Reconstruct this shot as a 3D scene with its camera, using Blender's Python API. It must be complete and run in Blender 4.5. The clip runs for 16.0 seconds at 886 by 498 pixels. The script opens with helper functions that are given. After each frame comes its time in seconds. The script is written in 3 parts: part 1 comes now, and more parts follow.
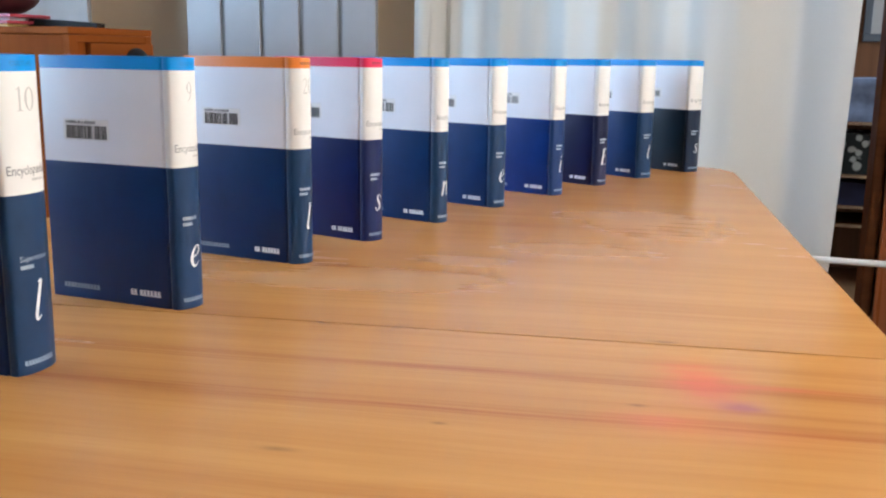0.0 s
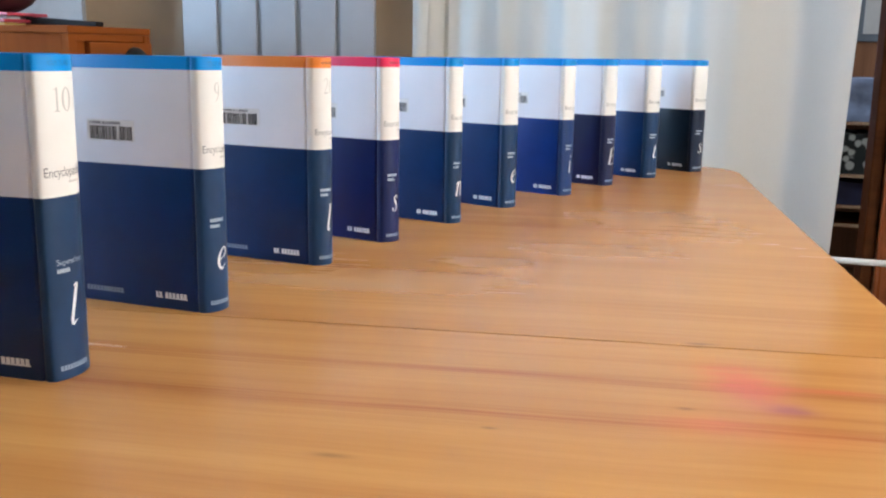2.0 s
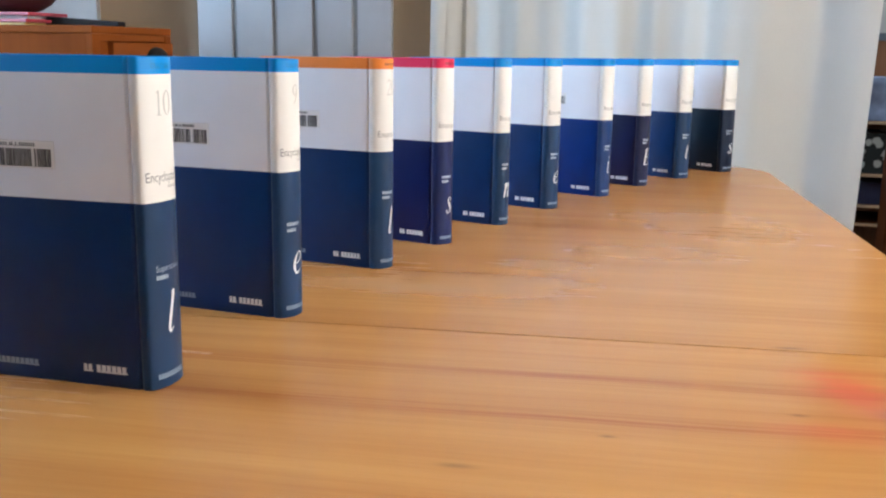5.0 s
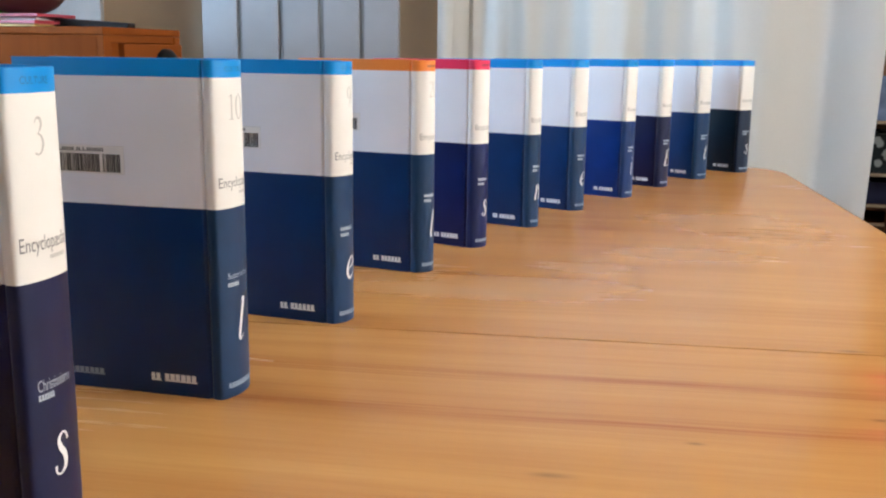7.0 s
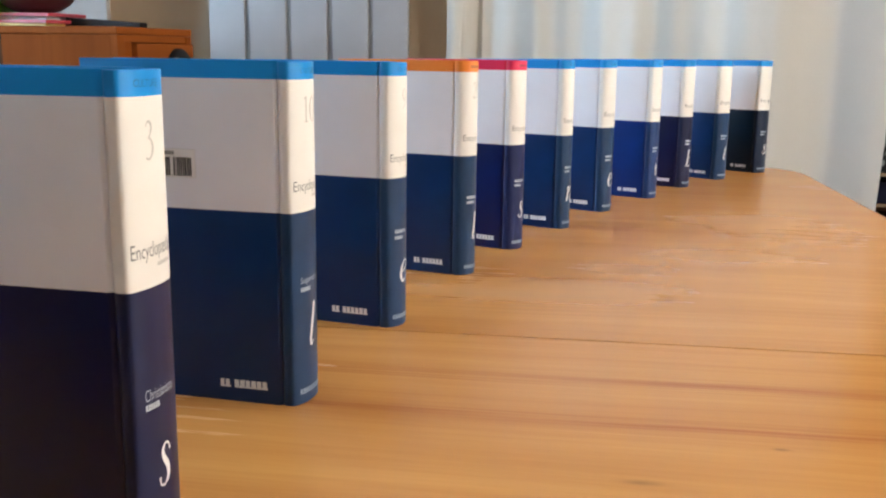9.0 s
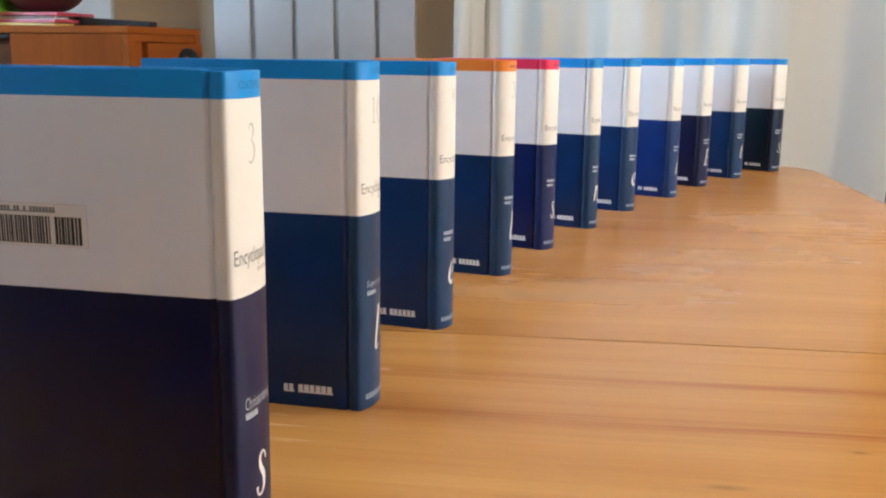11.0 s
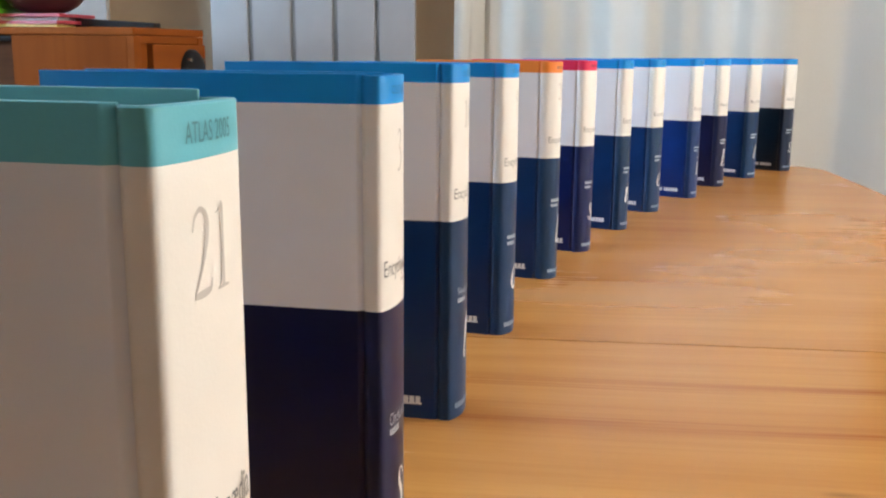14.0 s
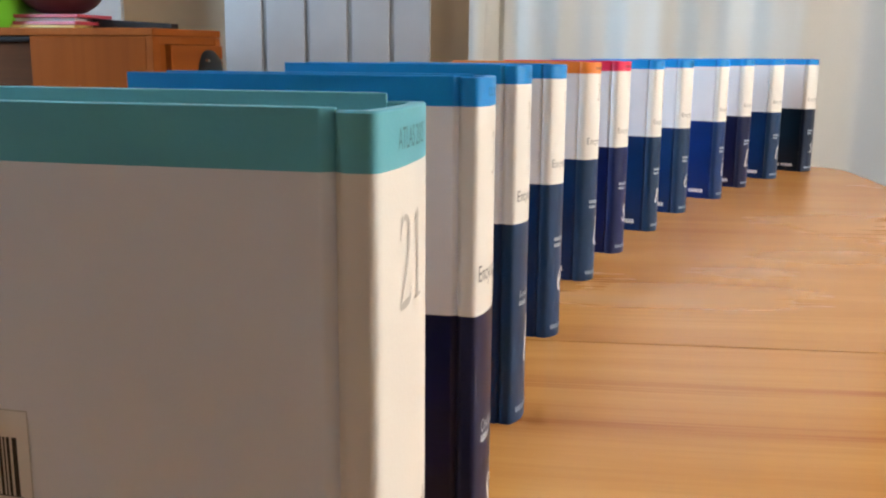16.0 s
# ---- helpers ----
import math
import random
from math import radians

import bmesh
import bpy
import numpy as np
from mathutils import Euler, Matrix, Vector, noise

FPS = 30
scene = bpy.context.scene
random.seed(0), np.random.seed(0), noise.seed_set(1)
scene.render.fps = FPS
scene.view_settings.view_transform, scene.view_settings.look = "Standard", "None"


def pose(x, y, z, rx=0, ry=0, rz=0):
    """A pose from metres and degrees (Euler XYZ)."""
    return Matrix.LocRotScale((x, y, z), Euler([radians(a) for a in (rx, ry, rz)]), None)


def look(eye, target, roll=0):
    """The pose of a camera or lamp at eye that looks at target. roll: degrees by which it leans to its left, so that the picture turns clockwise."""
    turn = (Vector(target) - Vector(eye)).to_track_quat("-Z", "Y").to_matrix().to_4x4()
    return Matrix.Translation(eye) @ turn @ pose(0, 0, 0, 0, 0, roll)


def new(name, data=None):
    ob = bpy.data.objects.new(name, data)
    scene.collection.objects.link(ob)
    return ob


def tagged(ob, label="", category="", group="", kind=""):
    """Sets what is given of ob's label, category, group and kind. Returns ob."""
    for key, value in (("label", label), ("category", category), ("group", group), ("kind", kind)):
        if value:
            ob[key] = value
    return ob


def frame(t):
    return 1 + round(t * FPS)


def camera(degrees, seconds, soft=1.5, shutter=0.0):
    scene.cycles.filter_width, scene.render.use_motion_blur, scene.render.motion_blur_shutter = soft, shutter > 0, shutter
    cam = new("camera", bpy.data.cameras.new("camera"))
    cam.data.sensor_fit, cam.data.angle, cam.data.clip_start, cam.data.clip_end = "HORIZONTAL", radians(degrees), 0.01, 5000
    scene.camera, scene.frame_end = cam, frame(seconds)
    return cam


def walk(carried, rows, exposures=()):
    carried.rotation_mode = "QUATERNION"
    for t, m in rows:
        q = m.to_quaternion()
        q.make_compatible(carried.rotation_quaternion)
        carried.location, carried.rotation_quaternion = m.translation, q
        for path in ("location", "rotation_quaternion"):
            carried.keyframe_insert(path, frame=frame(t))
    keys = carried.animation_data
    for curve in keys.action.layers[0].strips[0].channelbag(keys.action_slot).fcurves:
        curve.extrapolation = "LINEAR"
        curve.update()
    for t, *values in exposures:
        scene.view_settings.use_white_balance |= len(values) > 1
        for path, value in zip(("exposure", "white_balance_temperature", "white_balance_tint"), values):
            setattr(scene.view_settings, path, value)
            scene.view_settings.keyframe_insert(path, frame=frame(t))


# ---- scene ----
cam = camera(49.53, 16.0, soft=2.2)
PATH = [
    (0, (0.0458, 0.0589, 1.0014), (-0.5785, 1.9168, 0.6030), 0.81),
    (0.5, (0.0339, 0.0564, 1.0017), (-0.5903, 1.9142, 0.6031), 0.83),
    (1, (0.0204, 0.0553, 1.0015), (-0.6042, 1.9130, 0.6028), 0.82),
    (1.5, (0.0137, 0.0551, 1.0017), (-0.5951, 1.9180, 0.6028), 0.92),
    (2, (0.0013, 0.0533, 1.0014), (-0.5930, 1.9207, 0.6019), 0.89),
    (2.5, (-0.0126, 0.0517, 1.0014), (-0.6052, 1.9192, 0.6002), 0.89),
    (3, (-0.0229, 0.0492, 1.0016), (-0.6056, 1.9198, 0.6001), 0.88),
    (3.5, (-0.0388, 0.0469, 1.0018), (-0.6183, 1.9184, 0.5999), 0.86),
    (6, (-0.1094, 0.0349, 1.0031), (-0.6857, 1.9078, 0.6027), 0.75),
    (6.5, (-0.1261, 0.0331, 1.0034), (-0.6939, 1.9086, 0.6028), 0.75),
    (7, (-0.1450, 0.0312, 1.0031), (-0.7001, 1.9105, 0.6027), 0.71),
    (7.5, (-0.1630, 0.0285, 1.0032), (-0.7177, 1.9078, 0.6024), 0.72),
    (8, (-0.1759, 0.0268, 1.0037), (-0.7188, 1.9095, 0.6030), 0.73),
    (8.5, (-0.1907, 0.0249, 1.0038), (-0.7297, 1.9087, 0.6028), 0.74),
    (11, (-0.2591, 0.0170, 1.0039), (-0.7766, 1.9062, 0.6002), 0.63),
    (11.5, (-0.2744, 0.0155, 1.0038), (-0.7898, 1.9055, 0.6010), 0.62),
    (12, (-0.2883, 0.0151, 1.0036), (-0.7971, 1.9070, 0.6014), 0.61),
    (12.5, (-0.3065, 0.0120, 1.0040), (-0.8106, 1.9052, 0.6020), 0.55),
    (13, (-0.3173, 0.0113, 1.0042), (-0.8211, 1.9046, 0.6023), 0.51),
    (13.5, (-0.3244, 0.0113, 1.0043), (-0.7995, 1.9119, 0.6018), 0.52),
    (14, (-0.3380, 0.0100, 1.0044), (-0.8093, 1.9114, 0.6015), 0.47),
    (14.5, (-0.3492, 0.0085, 1.0044), (-0.8216, 1.9097, 0.6012), 0.45),
    (15, (-0.3600, 0.0071, 1.0044), (-0.8339, 1.9079, 0.6011), 0.44),
    (15.5, (-0.3706, 0.0054, 1.0047), (-0.8457, 1.9059, 0.6017), 0.40),
    (16, (-0.3781, 0.0056, 1.0046), (-0.8533, 1.9062, 0.6023), 0.43),
]
# the camera turns its white balance a little warmer half-way
walk(cam, [(t, look(eye, target, roll)) for t, eye, target, roll in PATH], ((0, 0.0, 6050, 10), (3.5, 0.0, 6050, 10), (7.5, 0.0, 6300, 10), (8.1, 0.0, 6650, 10), (11.5, 0.0, 6650, 10), (16, 0.0, 6600, 10)))

# ---- world and light ----
world = bpy.data.worlds.new("daylight")
scene.world = world
world.use_nodes = True
wn, wl = world.node_tree.nodes, world.node_tree.links
sky = wn.new("ShaderNodeTexSky")
sky.sky_type, sky.sun_disc = "NISHITA", False
sky.sun_elevation, sky.sun_rotation = radians(40), radians(60)
wl.new(sky.outputs["Color"], wn["Background"].inputs["Color"])
wn["Background"].inputs["Strength"].default_value = 0.12

EAST_WINDOW = 36.5     # watts through the window in the east wall
WEST_WINDOW = 66.0     # watts through the window in the west wall
BACK_WINDOW = 20.0     # watts of daylight outside the glazed door
FAR_FILL = 34.0      # watts of a fill lamp added to brighten the next room


def area_lamp(name, place, target, width, height, watts, colour):
    data = bpy.data.lights.new(name, "AREA")
    data.shape, data.size, data.size_y = "RECTANGLE", width, height
    data.energy, data.color = watts, colour
    ob = new(name, data)
    ob.matrix_world = look(place, target)
    return ob


area_lamp("east_window_light", (1.60, 1.15, 1.60), (0.0, 1.15, 1.60), 1.80, 1.30, EAST_WINDOW, (1.0, 0.94, 0.87))
area_lamp("west_window_light", (-3.30, 0.75, 1.55), (0.0, 0.75, 1.55), 1.70, 1.30, WEST_WINDOW, (0.51, 0.73, 1.0))
area_lamp("back_window_light", (-0.50, 4.80, 1.40), (-0.50, 0.0, 1.20), 1.0, 1.6, BACK_WINDOW, (0.46, 0.70, 1.0))
area_lamp("far_room_fill", (1.80, 4.30, 1.50), (0.0, 4.30, 1.30), 0.80, 1.20, FAR_FILL, (0.85, 0.93, 1.0))
sun_data = bpy.data.lights.new("overcast_sun", "SUN")
sun_data.energy, sun_data.angle, sun_data.color = 0.6, radians(15), (1.0, 0.95, 0.88)
sun = new("overcast_sun", sun_data)
sun.rotation_euler = (radians(50), 0, radians(60))


# ---- materials ----
def node_material(name, rough=0.5, metal=0.0, spec=0.5):
    m = bpy.data.materials.new(name)
    m.use_nodes = True
    nt = m.node_tree
    b = nt.nodes["Principled BSDF"]
    b.inputs["Roughness"].default_value = rough
    b.inputs["Metallic"].default_value = metal
    b.inputs["Specular IOR Level"].default_value = spec
    return m, nt, b


def add(nt, kind, **values):
    n = nt.nodes.new(kind)
    for key, v in values.items():
        n.inputs[key].default_value = v
    return n


def math_node(nt, op, a, b=None, clamp=False):
    n = nt.nodes.new("ShaderNodeMath")
    n.operation, n.use_clamp = op, clamp
    for k, v in ((0, a), (1, b)):
        if v is None:
            continue
        if isinstance(v, (int, float)):
            n.inputs[k].default_value = v
        else:
            nt.links.new(v, n.inputs[k])
    return n.outputs[0]


def mix_node(nt, fac, a, b, blend="MIX"):
    n = nt.nodes.new("ShaderNodeMix")
    n.data_type, n.blend_type = "RGBA", blend
    for sock, v in ((n.inputs[0], fac), (n.inputs[6], a), (n.inputs[7], b)):
        if isinstance(v, (int, float)):
            sock.default_value = v
        elif isinstance(v, (tuple, list)):
            sock.default_value = (*v[:3], 1)
        else:
            nt.links.new(v, sock)
    return n.outputs[2]


def noise_node(nt, coord, scale, detail=4.0, stretch=None, rough=0.55):
    if stretch:
        mp = nt.nodes.new("ShaderNodeMapping")
        mp.inputs["Scale"].default_value = stretch
        nt.links.new(coord, mp.inputs["Vector"])
        coord = mp.outputs[0]
    n = add(nt, "ShaderNodeTexNoise", Scale=scale, Detail=detail, Roughness=rough)
    nt.links.new(coord, n.inputs["Vector"])
    return n.outputs["Fac"]


def ramp_node(nt, fac, lo, hi):
    n = add(nt, "ShaderNodeMapRange")
    n.inputs["From Min"].default_value, n.inputs["From Max"].default_value = lo, hi
    nt.links.new(fac, n.inputs["Value"])
    return n.outputs[0]


def bump(nt, b, height, strength, distance=0.001):
    n = add(nt, "ShaderNodeBump", Strength=strength, Distance=distance)
    nt.links.new(height, n.inputs["Height"])
    nt.links.new(n.outputs[0], b.inputs["Normal"])


def coords(nt):
    return nt.nodes.new("ShaderNodeTexCoord").outputs["Object"]


def plain(name, colour, rough=0.5, metal=0.0, vary=0.12, scale=8.0, grain=0.15, grain_scale=400.0, spec=0.5):
    """Paint, plastic, cloth: one colour with soft large stains and a fine grain."""
    m, nt, b = node_material(name, rough, metal, spec)
    c = coords(nt)
    dark = tuple(v * (1 - vary) for v in colour)
    light = tuple(min(1, v * (1 + vary * 0.5)) for v in colour)
    nt.links.new(mix_node(nt, ramp_node(nt, noise_node(nt, c, scale), 0.3, 0.7), dark, light), b.inputs["Base Color"])
    fine = noise_node(nt, c, grain_scale, 3)
    bump(nt, b, fine, grain, 0.0006)
    return m


BAND_Z, ATLAS_BAND_Z, SPLIT_Z = 0.2325, 0.2336, 0.1390


def cover_material(name, band, blue, band_z=BAND_Z, split_z=SPLIT_Z, spine_lit=0.0):
    """Printed and laminated book cloth: coloured head band, white field, blue foot; the last argument paints the window
    light on spines into blue and white.
    """
    lit_tint = (0.010, 0.022, 0.024) if blue[1] > 0.012 else (0.007, 0.010, 0.024)
    blue = tuple(a * (1 - 0.35 * spine_lit) + b * spine_lit for a, b in zip(blue, lit_tint))
    m, nt, b = node_material(name, 0.42, 0.0, 0.28)
    c = coords(nt)
    sep = nt.nodes.new("ShaderNodeSeparateXYZ")
    nt.links.new(c, sep.inputs[0])
    z = math_node(nt, "ADD", sep.outputs[2], math_node(nt, "MULTIPLY", math_node(nt, "SUBTRACT", noise_node(nt, c, 60), 0.5), 0.0004))
    # cream on spines, cool on covers: the light's tint is in both whites
    white = mix_node(nt, ramp_node(nt, noise_node(nt, c, 14), 0.3, 0.7), *(((0.74, 0.715, 0.67), (0.80, 0.775, 0.73)) if spine_lit else ((0.735, 0.735, 0.775), (0.785, 0.785, 0.825))))
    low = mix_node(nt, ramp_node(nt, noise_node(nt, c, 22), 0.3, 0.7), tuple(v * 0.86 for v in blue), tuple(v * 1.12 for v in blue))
    top = mix_node(nt, ramp_node(nt, noise_node(nt, c, 30), 0.3, 0.7), tuple(v * 0.92 for v in band), band)
    col = mix_node(nt, math_node(nt, "GREATER_THAN", z, split_z), low, white)
    col = mix_node(nt, math_node(nt, "GREATER_THAN", z, band_z), col, top)
    nt.links.new(col, b.inputs["Base Color"])
    nt.links.new(math_node(nt, "ADD", math_node(nt, "MULTIPLY", noise_node(nt, c, 35), 0.14), 0.30), b.inputs["Roughness"])
    bump(nt, b, math_node(nt, "ADD", noise_node(nt, c, 900, 2), math_node(nt, "MULTIPLY", noise_node(nt, c, 45, 2), 1.5)), 0.10, 0.0004)
    return m


def wood_material(name, light, dark, along="x", rough=0.32, scale=1.0, spec=0.5, blotch=0.35):
    """Varnished wood with grain along one axis of the thing."""
    m, nt, b = node_material(name, rough, 0.0, spec)
    c = coords(nt)
    st = {"x": (1.2, 26, 26), "y": (26, 1.2, 26), "z": (26, 26, 1.2)}[along]
    st = tuple(v * scale for v in st)
    g1 = noise_node(nt, c, 1.0, 5, st)
    g2 = noise_node(nt, c, 5.0, 4, st)
    big = noise_node(nt, c, 2.6 * scale, 3)
    f = math_node(nt, "ADD", math_node(nt, "MULTIPLY", g1, 0.65), math_node(nt, "MULTIPLY", g2, 0.35))
    col = mix_node(nt, ramp_node(nt, f, 0.32, 0.66), dark, light)
    col = mix_node(nt, math_node(nt, "MULTIPLY", ramp_node(nt, big, 0.45, 0.75), blotch), col, dark)
    nt.links.new(col, b.inputs["Base Color"])
    nt.links.new(math_node(nt, "ADD", math_node(nt, "MULTIPLY", g2, 0.2), rough - 0.1), b.inputs["Roughness"])
    bump(nt, b, g2, 0.12, 0.0005)
    return m


def table_material():
    """Worn varnished beech: fine grain along x, dark streaks, dull grey wear, nicks, a red and violet ink stain."""
    m, nt, b = node_material("table_wood", 0.30, 0.0, 0.45)
    c = coords(nt)
    # the grain wanders a little
    bend = math_node(nt, "MULTIPLY", math_node(nt, "SUBTRACT", noise_node(nt, c, 1.0, 2, (1.8, 2.5, 1)), 0.5), 0.035)
    sep = nt.nodes.new("ShaderNodeSeparateXYZ")
    nt.links.new(c, sep.inputs[0])
    x, y = sep.outputs[0], sep.outputs[1]
    yw = math_node(nt, "ADD", y, bend)
    comb3 = nt.nodes.new("ShaderNodeCombineXYZ")
    nt.links.new(x, comb3.inputs[0])
    nt.links.new(yw, comb3.inputs[1])
    g = comb3.outputs[0]
    broad = noise_node(nt, g, 1.0, 4, (1.1, 16, 1))
    fine = noise_node(nt, g, 1.0, 5, (4.0, 130, 1), 0.65)
    pores = noise_node(nt, g, 1.0, 3, (30.0, 700, 1), 0.6)
    cloud = noise_node(nt, c, 3.0, 4)
    streaky = noise_node(nt, g, 1.0, 4, (3.0, 220, 1), 0.6)
    f = math_node(nt, "ADD", math_node(nt, "MULTIPLY", broad, 0.60), math_node(nt, "ADD", math_node(nt, "MULTIPLY", fine, 0.30), math_node(nt, "MULTIPLY", pores, 0.10)))
    col = mix_node(nt, ramp_node(nt, f, 0.26, 0.74), (0.49, 0.190, 0.044), (0.71, 0.345, 0.096))
    col = mix_node(nt, math_node(nt, "MULTIPLY", ramp_node(nt, cloud, 0.35, 0.75), 0.30), col, (0.50, 0.225, 0.070))
    # dark streaks of the grain
    for at, half, amount in ((0.782, 0.016, 1.0), (0.696, 0.015, 1.0), (0.728, 0.006, 0.35), (0.672, 0.008, 0.30), (0.840, 0.007, 0.28), (0.985, 0.012, 0.25), (0.560, 0.010, 0.25), (0.450, 0.014, 0.25)):
        d = math_node(nt, "DIVIDE", math_node(nt, "SUBTRACT", yw, at), half)
        s = math_node(nt, "POWER", 2.718, math_node(nt, "MULTIPLY", math_node(nt, "MULTIPLY", d, d), -1.0))
        s = math_node(nt, "MULTIPLY", math_node(nt, "MULTIPLY", s, amount), ramp_node(nt, streaky, 0.30, 0.68))
        col = mix_node(nt, s, col, (0.40, 0.125, 0.030))
    rag = math_node(nt, "SUBTRACT", noise_node(nt, c, 24.0, 5), 0.5)
    wisp = math_node(nt, "SUBTRACT", noise_node(nt, g, 1.0, 4, (14, 90, 1)), 0.5)

    def blot(sx, sy, rx, ry, ragged):
        dx = math_node(nt, "DIVIDE", math_node(nt, "SUBTRACT", x, sx), rx)
        dy = math_node(nt, "DIVIDE", math_node(nt, "SUBTRACT", y, sy), ry)
        r = math_node(nt, "ADD", math_node(nt, "MULTIPLY", dx, dx), math_node(nt, "MULTIPLY", dy, dy))
        r = math_node(nt, "ADD", r, math_node(nt, "MULTIPLY", math_node(nt, "ADD", rag, wisp), ragged))
        return math_node(nt, "POWER", 2.718, math_node(nt, "MULTIPLY", math_node(nt, "MAXIMUM", r, 0.0), -1.0))

    # worn varnish: dull, greyish, along the grain
    dull = None
    for sx, sy, rx, ry, amount in ((-0.250, 1.055, 0.110, 0.022, 0.50), (-0.175, 1.105, 0.090, 0.020, 0.45), (-0.130, 1.205, 0.070, 0.030, 0.38), (-0.02, 1.300, 0.150, 0.040, 0.28),
                                   (0.05, 1.60, 0.12, 0.06, 0.25)):
        s = math_node(nt, "MULTIPLY", blot(sx, sy, rx, ry, 1.0), 0.6 * amount)
        col = mix_node(nt, s, col, (0.55, 0.40, 0.27))
        dull = s if dull is None else math_node(nt, "ADD", dull, s)
    # small dark nicks
    for sx, sy, rx, ry in ((0.074, 0.726, 0.006, 0.0022), (-0.152, 0.598, 0.011, 0.0030), (0.10, 0.905, 0.012, 0.0025), (-0.06, 0.66, 0.005, 0.002)):
        col = mix_node(nt, math_node(nt, "MULTIPLY", blot(sx, sy, rx, ry, 1.2), 0.6), col, (0.12, 0.06, 0.03))
    # ink stains
    for sx, sy, rx, ry, colour, amount in ((0.122, 0.812, 0.032, 0.036, (0.85, 0.13, 0.07), 0.48), (0.128, 0.770, 0.024, 0.038, (0.78, 0.12, 0.09), 0.46), (0.178, 0.790, 0.046, 0.007, (0.82, 0.13, 0.08), 0.32),
                                           (0.147, 0.738, 0.016, 0.011, (0.28, 0.08, 0.15), 0.55), (0.126, 0.742, 0.040, 0.032, (0.55, 0.19, 0.12), 0.30), (0.092, 0.699, 0.032, 0.015, (0.85, 0.18, 0.10), 0.36), (0.13, 0.682, 0.06, 0.02, (0.80, 0.20, 0.10), 0.20)):
        col = mix_node(nt, math_node(nt, "MULTIPLY", blot(sx, sy, rx, ry, 1.5), amount), col, colour)
    nt.links.new(col, b.inputs["Base Color"])
    rough = math_node(nt, "ADD", math_node(nt, "MULTIPLY", fine, 0.06), math_node(nt, "ADD", math_node(nt, "MULTIPLY", cloud, 0.12), 0.16))
    nt.links.new(math_node(nt, "ADD", rough, math_node(nt, "MULTIPLY", dull, 0.25)), b.inputs["Roughness"])
    bump(nt, b, math_node(nt, "ADD", fine, math_node(nt, "MULTIPLY", cloud, 4.0)), 0.02, 0.0004)
    return m


def curtain_material(name, colour, through_part=0.5):
    m, nt, b = node_material(name, 0.85, 0.0, 0.15)
    c = coords(nt)
    weave = noise_node(nt, c, 1.0, 3, (900, 900, 160))
    col = mix_node(nt, weave, tuple(v * 0.9 for v in colour), colour)
    nt.links.new(col, b.inputs["Base Color"])
    tr = nt.nodes.new("ShaderNodeBsdfTranslucent")
    nt.links.new(col, tr.inputs["Color"])
    mx = nt.nodes.new("ShaderNodeMixShader")
    mx.inputs[0].default_value = through_part
    nt.links.new(b.outputs[0], mx.inputs[1])
    nt.links.new(tr.outputs[0], mx.inputs[2])
    nt.links.new(mx.outputs[0], nt.nodes["Material Output"].inputs["Surface"])
    return m


def glass_material():
    m, nt, b = node_material("window_glass", 0.02, 0.0, 0.5)
    b.inputs["Transmission Weight"].default_value = 1.0
    b.inputs["IOR"].default_value = 1.05
    b.inputs["Base Color"].default_value = (0.97, 0.99, 0.98, 1)
    return m


def page_material():
    m, nt, b = node_material("page_edges", 0.8, 0.0, 0.2)
    c = coords(nt)
    lines = noise_node(nt, c, 1.0, 2, (3, 2600, 3))
    nt.links.new(mix_node(nt, lines, (0.55, 0.51, 0.43), (0.80, 0.77, 0.69)), b.inputs["Base Color"])
    bump(nt, b, lines, 0.4, 0.0004)
    return m


WHITE_PAINT = plain("white_paint", (0.78, 0.78, 0.76), 0.45)
BOARD_PAINT = plain("board_paint", (0.42, 0.40, 0.38), 0.6)
WALL_PAINT = plain("wall_paint", (0.72, 0.56, 0.39), 0.85, vary=0.10, scale=2.0, grain=0.35, grain_scale=120)
BOUNCE_PAINT = plain("brown_bounce_paint", (0.25, 0.135, 0.085), 0.85, vary=0.10, scale=2.0, grain=0.35, grain_scale=120)
CEILING_PAINT = plain("ceiling_paint", (0.78, 0.76, 0.72), 0.9, vary=0.05, scale=1.5)
FLOOR_WOOD = wood_material("floor_wood", (0.30, 0.19, 0.10), (0.17, 0.10, 0.05), "y", 0.4, 0.6)
TABLE_WOOD = table_material()
LEG_WOOD = wood_material("table_leg_wood", (0.52, 0.28, 0.11), (0.38, 0.18, 0.06), "z")
CHEST_WOOD = wood_material("chest_wood", (0.26, 0.068, 0.012), (0.17, 0.040, 0.007), "z", 0.6, 0.25, 0.03)
CHEST_TOP_WOOD = wood_material("chest_top_wood", (0.28, 0.078, 0.015), (0.20, 0.050, 0.010), "y", 0.6, 0.25, 0.04)
JAMB_WOOD = wood_material("jamb_wood", (0.30, 0.085, 0.025), (0.16, 0.04, 0.012), "z", 0.3, 0.6)
PANEL_WOOD = wood_material("panel_wood", (0.22, 0.10, 0.045), (0.12, 0.05, 0.02), "z", 0.4, 0.6)
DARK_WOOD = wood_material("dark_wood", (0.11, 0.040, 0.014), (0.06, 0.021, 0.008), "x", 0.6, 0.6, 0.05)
RADIATOR_PAINT = plain("radiator_enamel", (0.37, 0.365, 0.37), 0.35, vary=0.05, grain=0.05)
# darker than the enamel: the shade between the panels is in its colour
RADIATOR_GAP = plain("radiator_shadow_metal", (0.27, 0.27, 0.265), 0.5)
BLACK_PLASTIC = plain("black_plastic", (0.016, 0.013, 0.013), 0.6, spec=0.15)
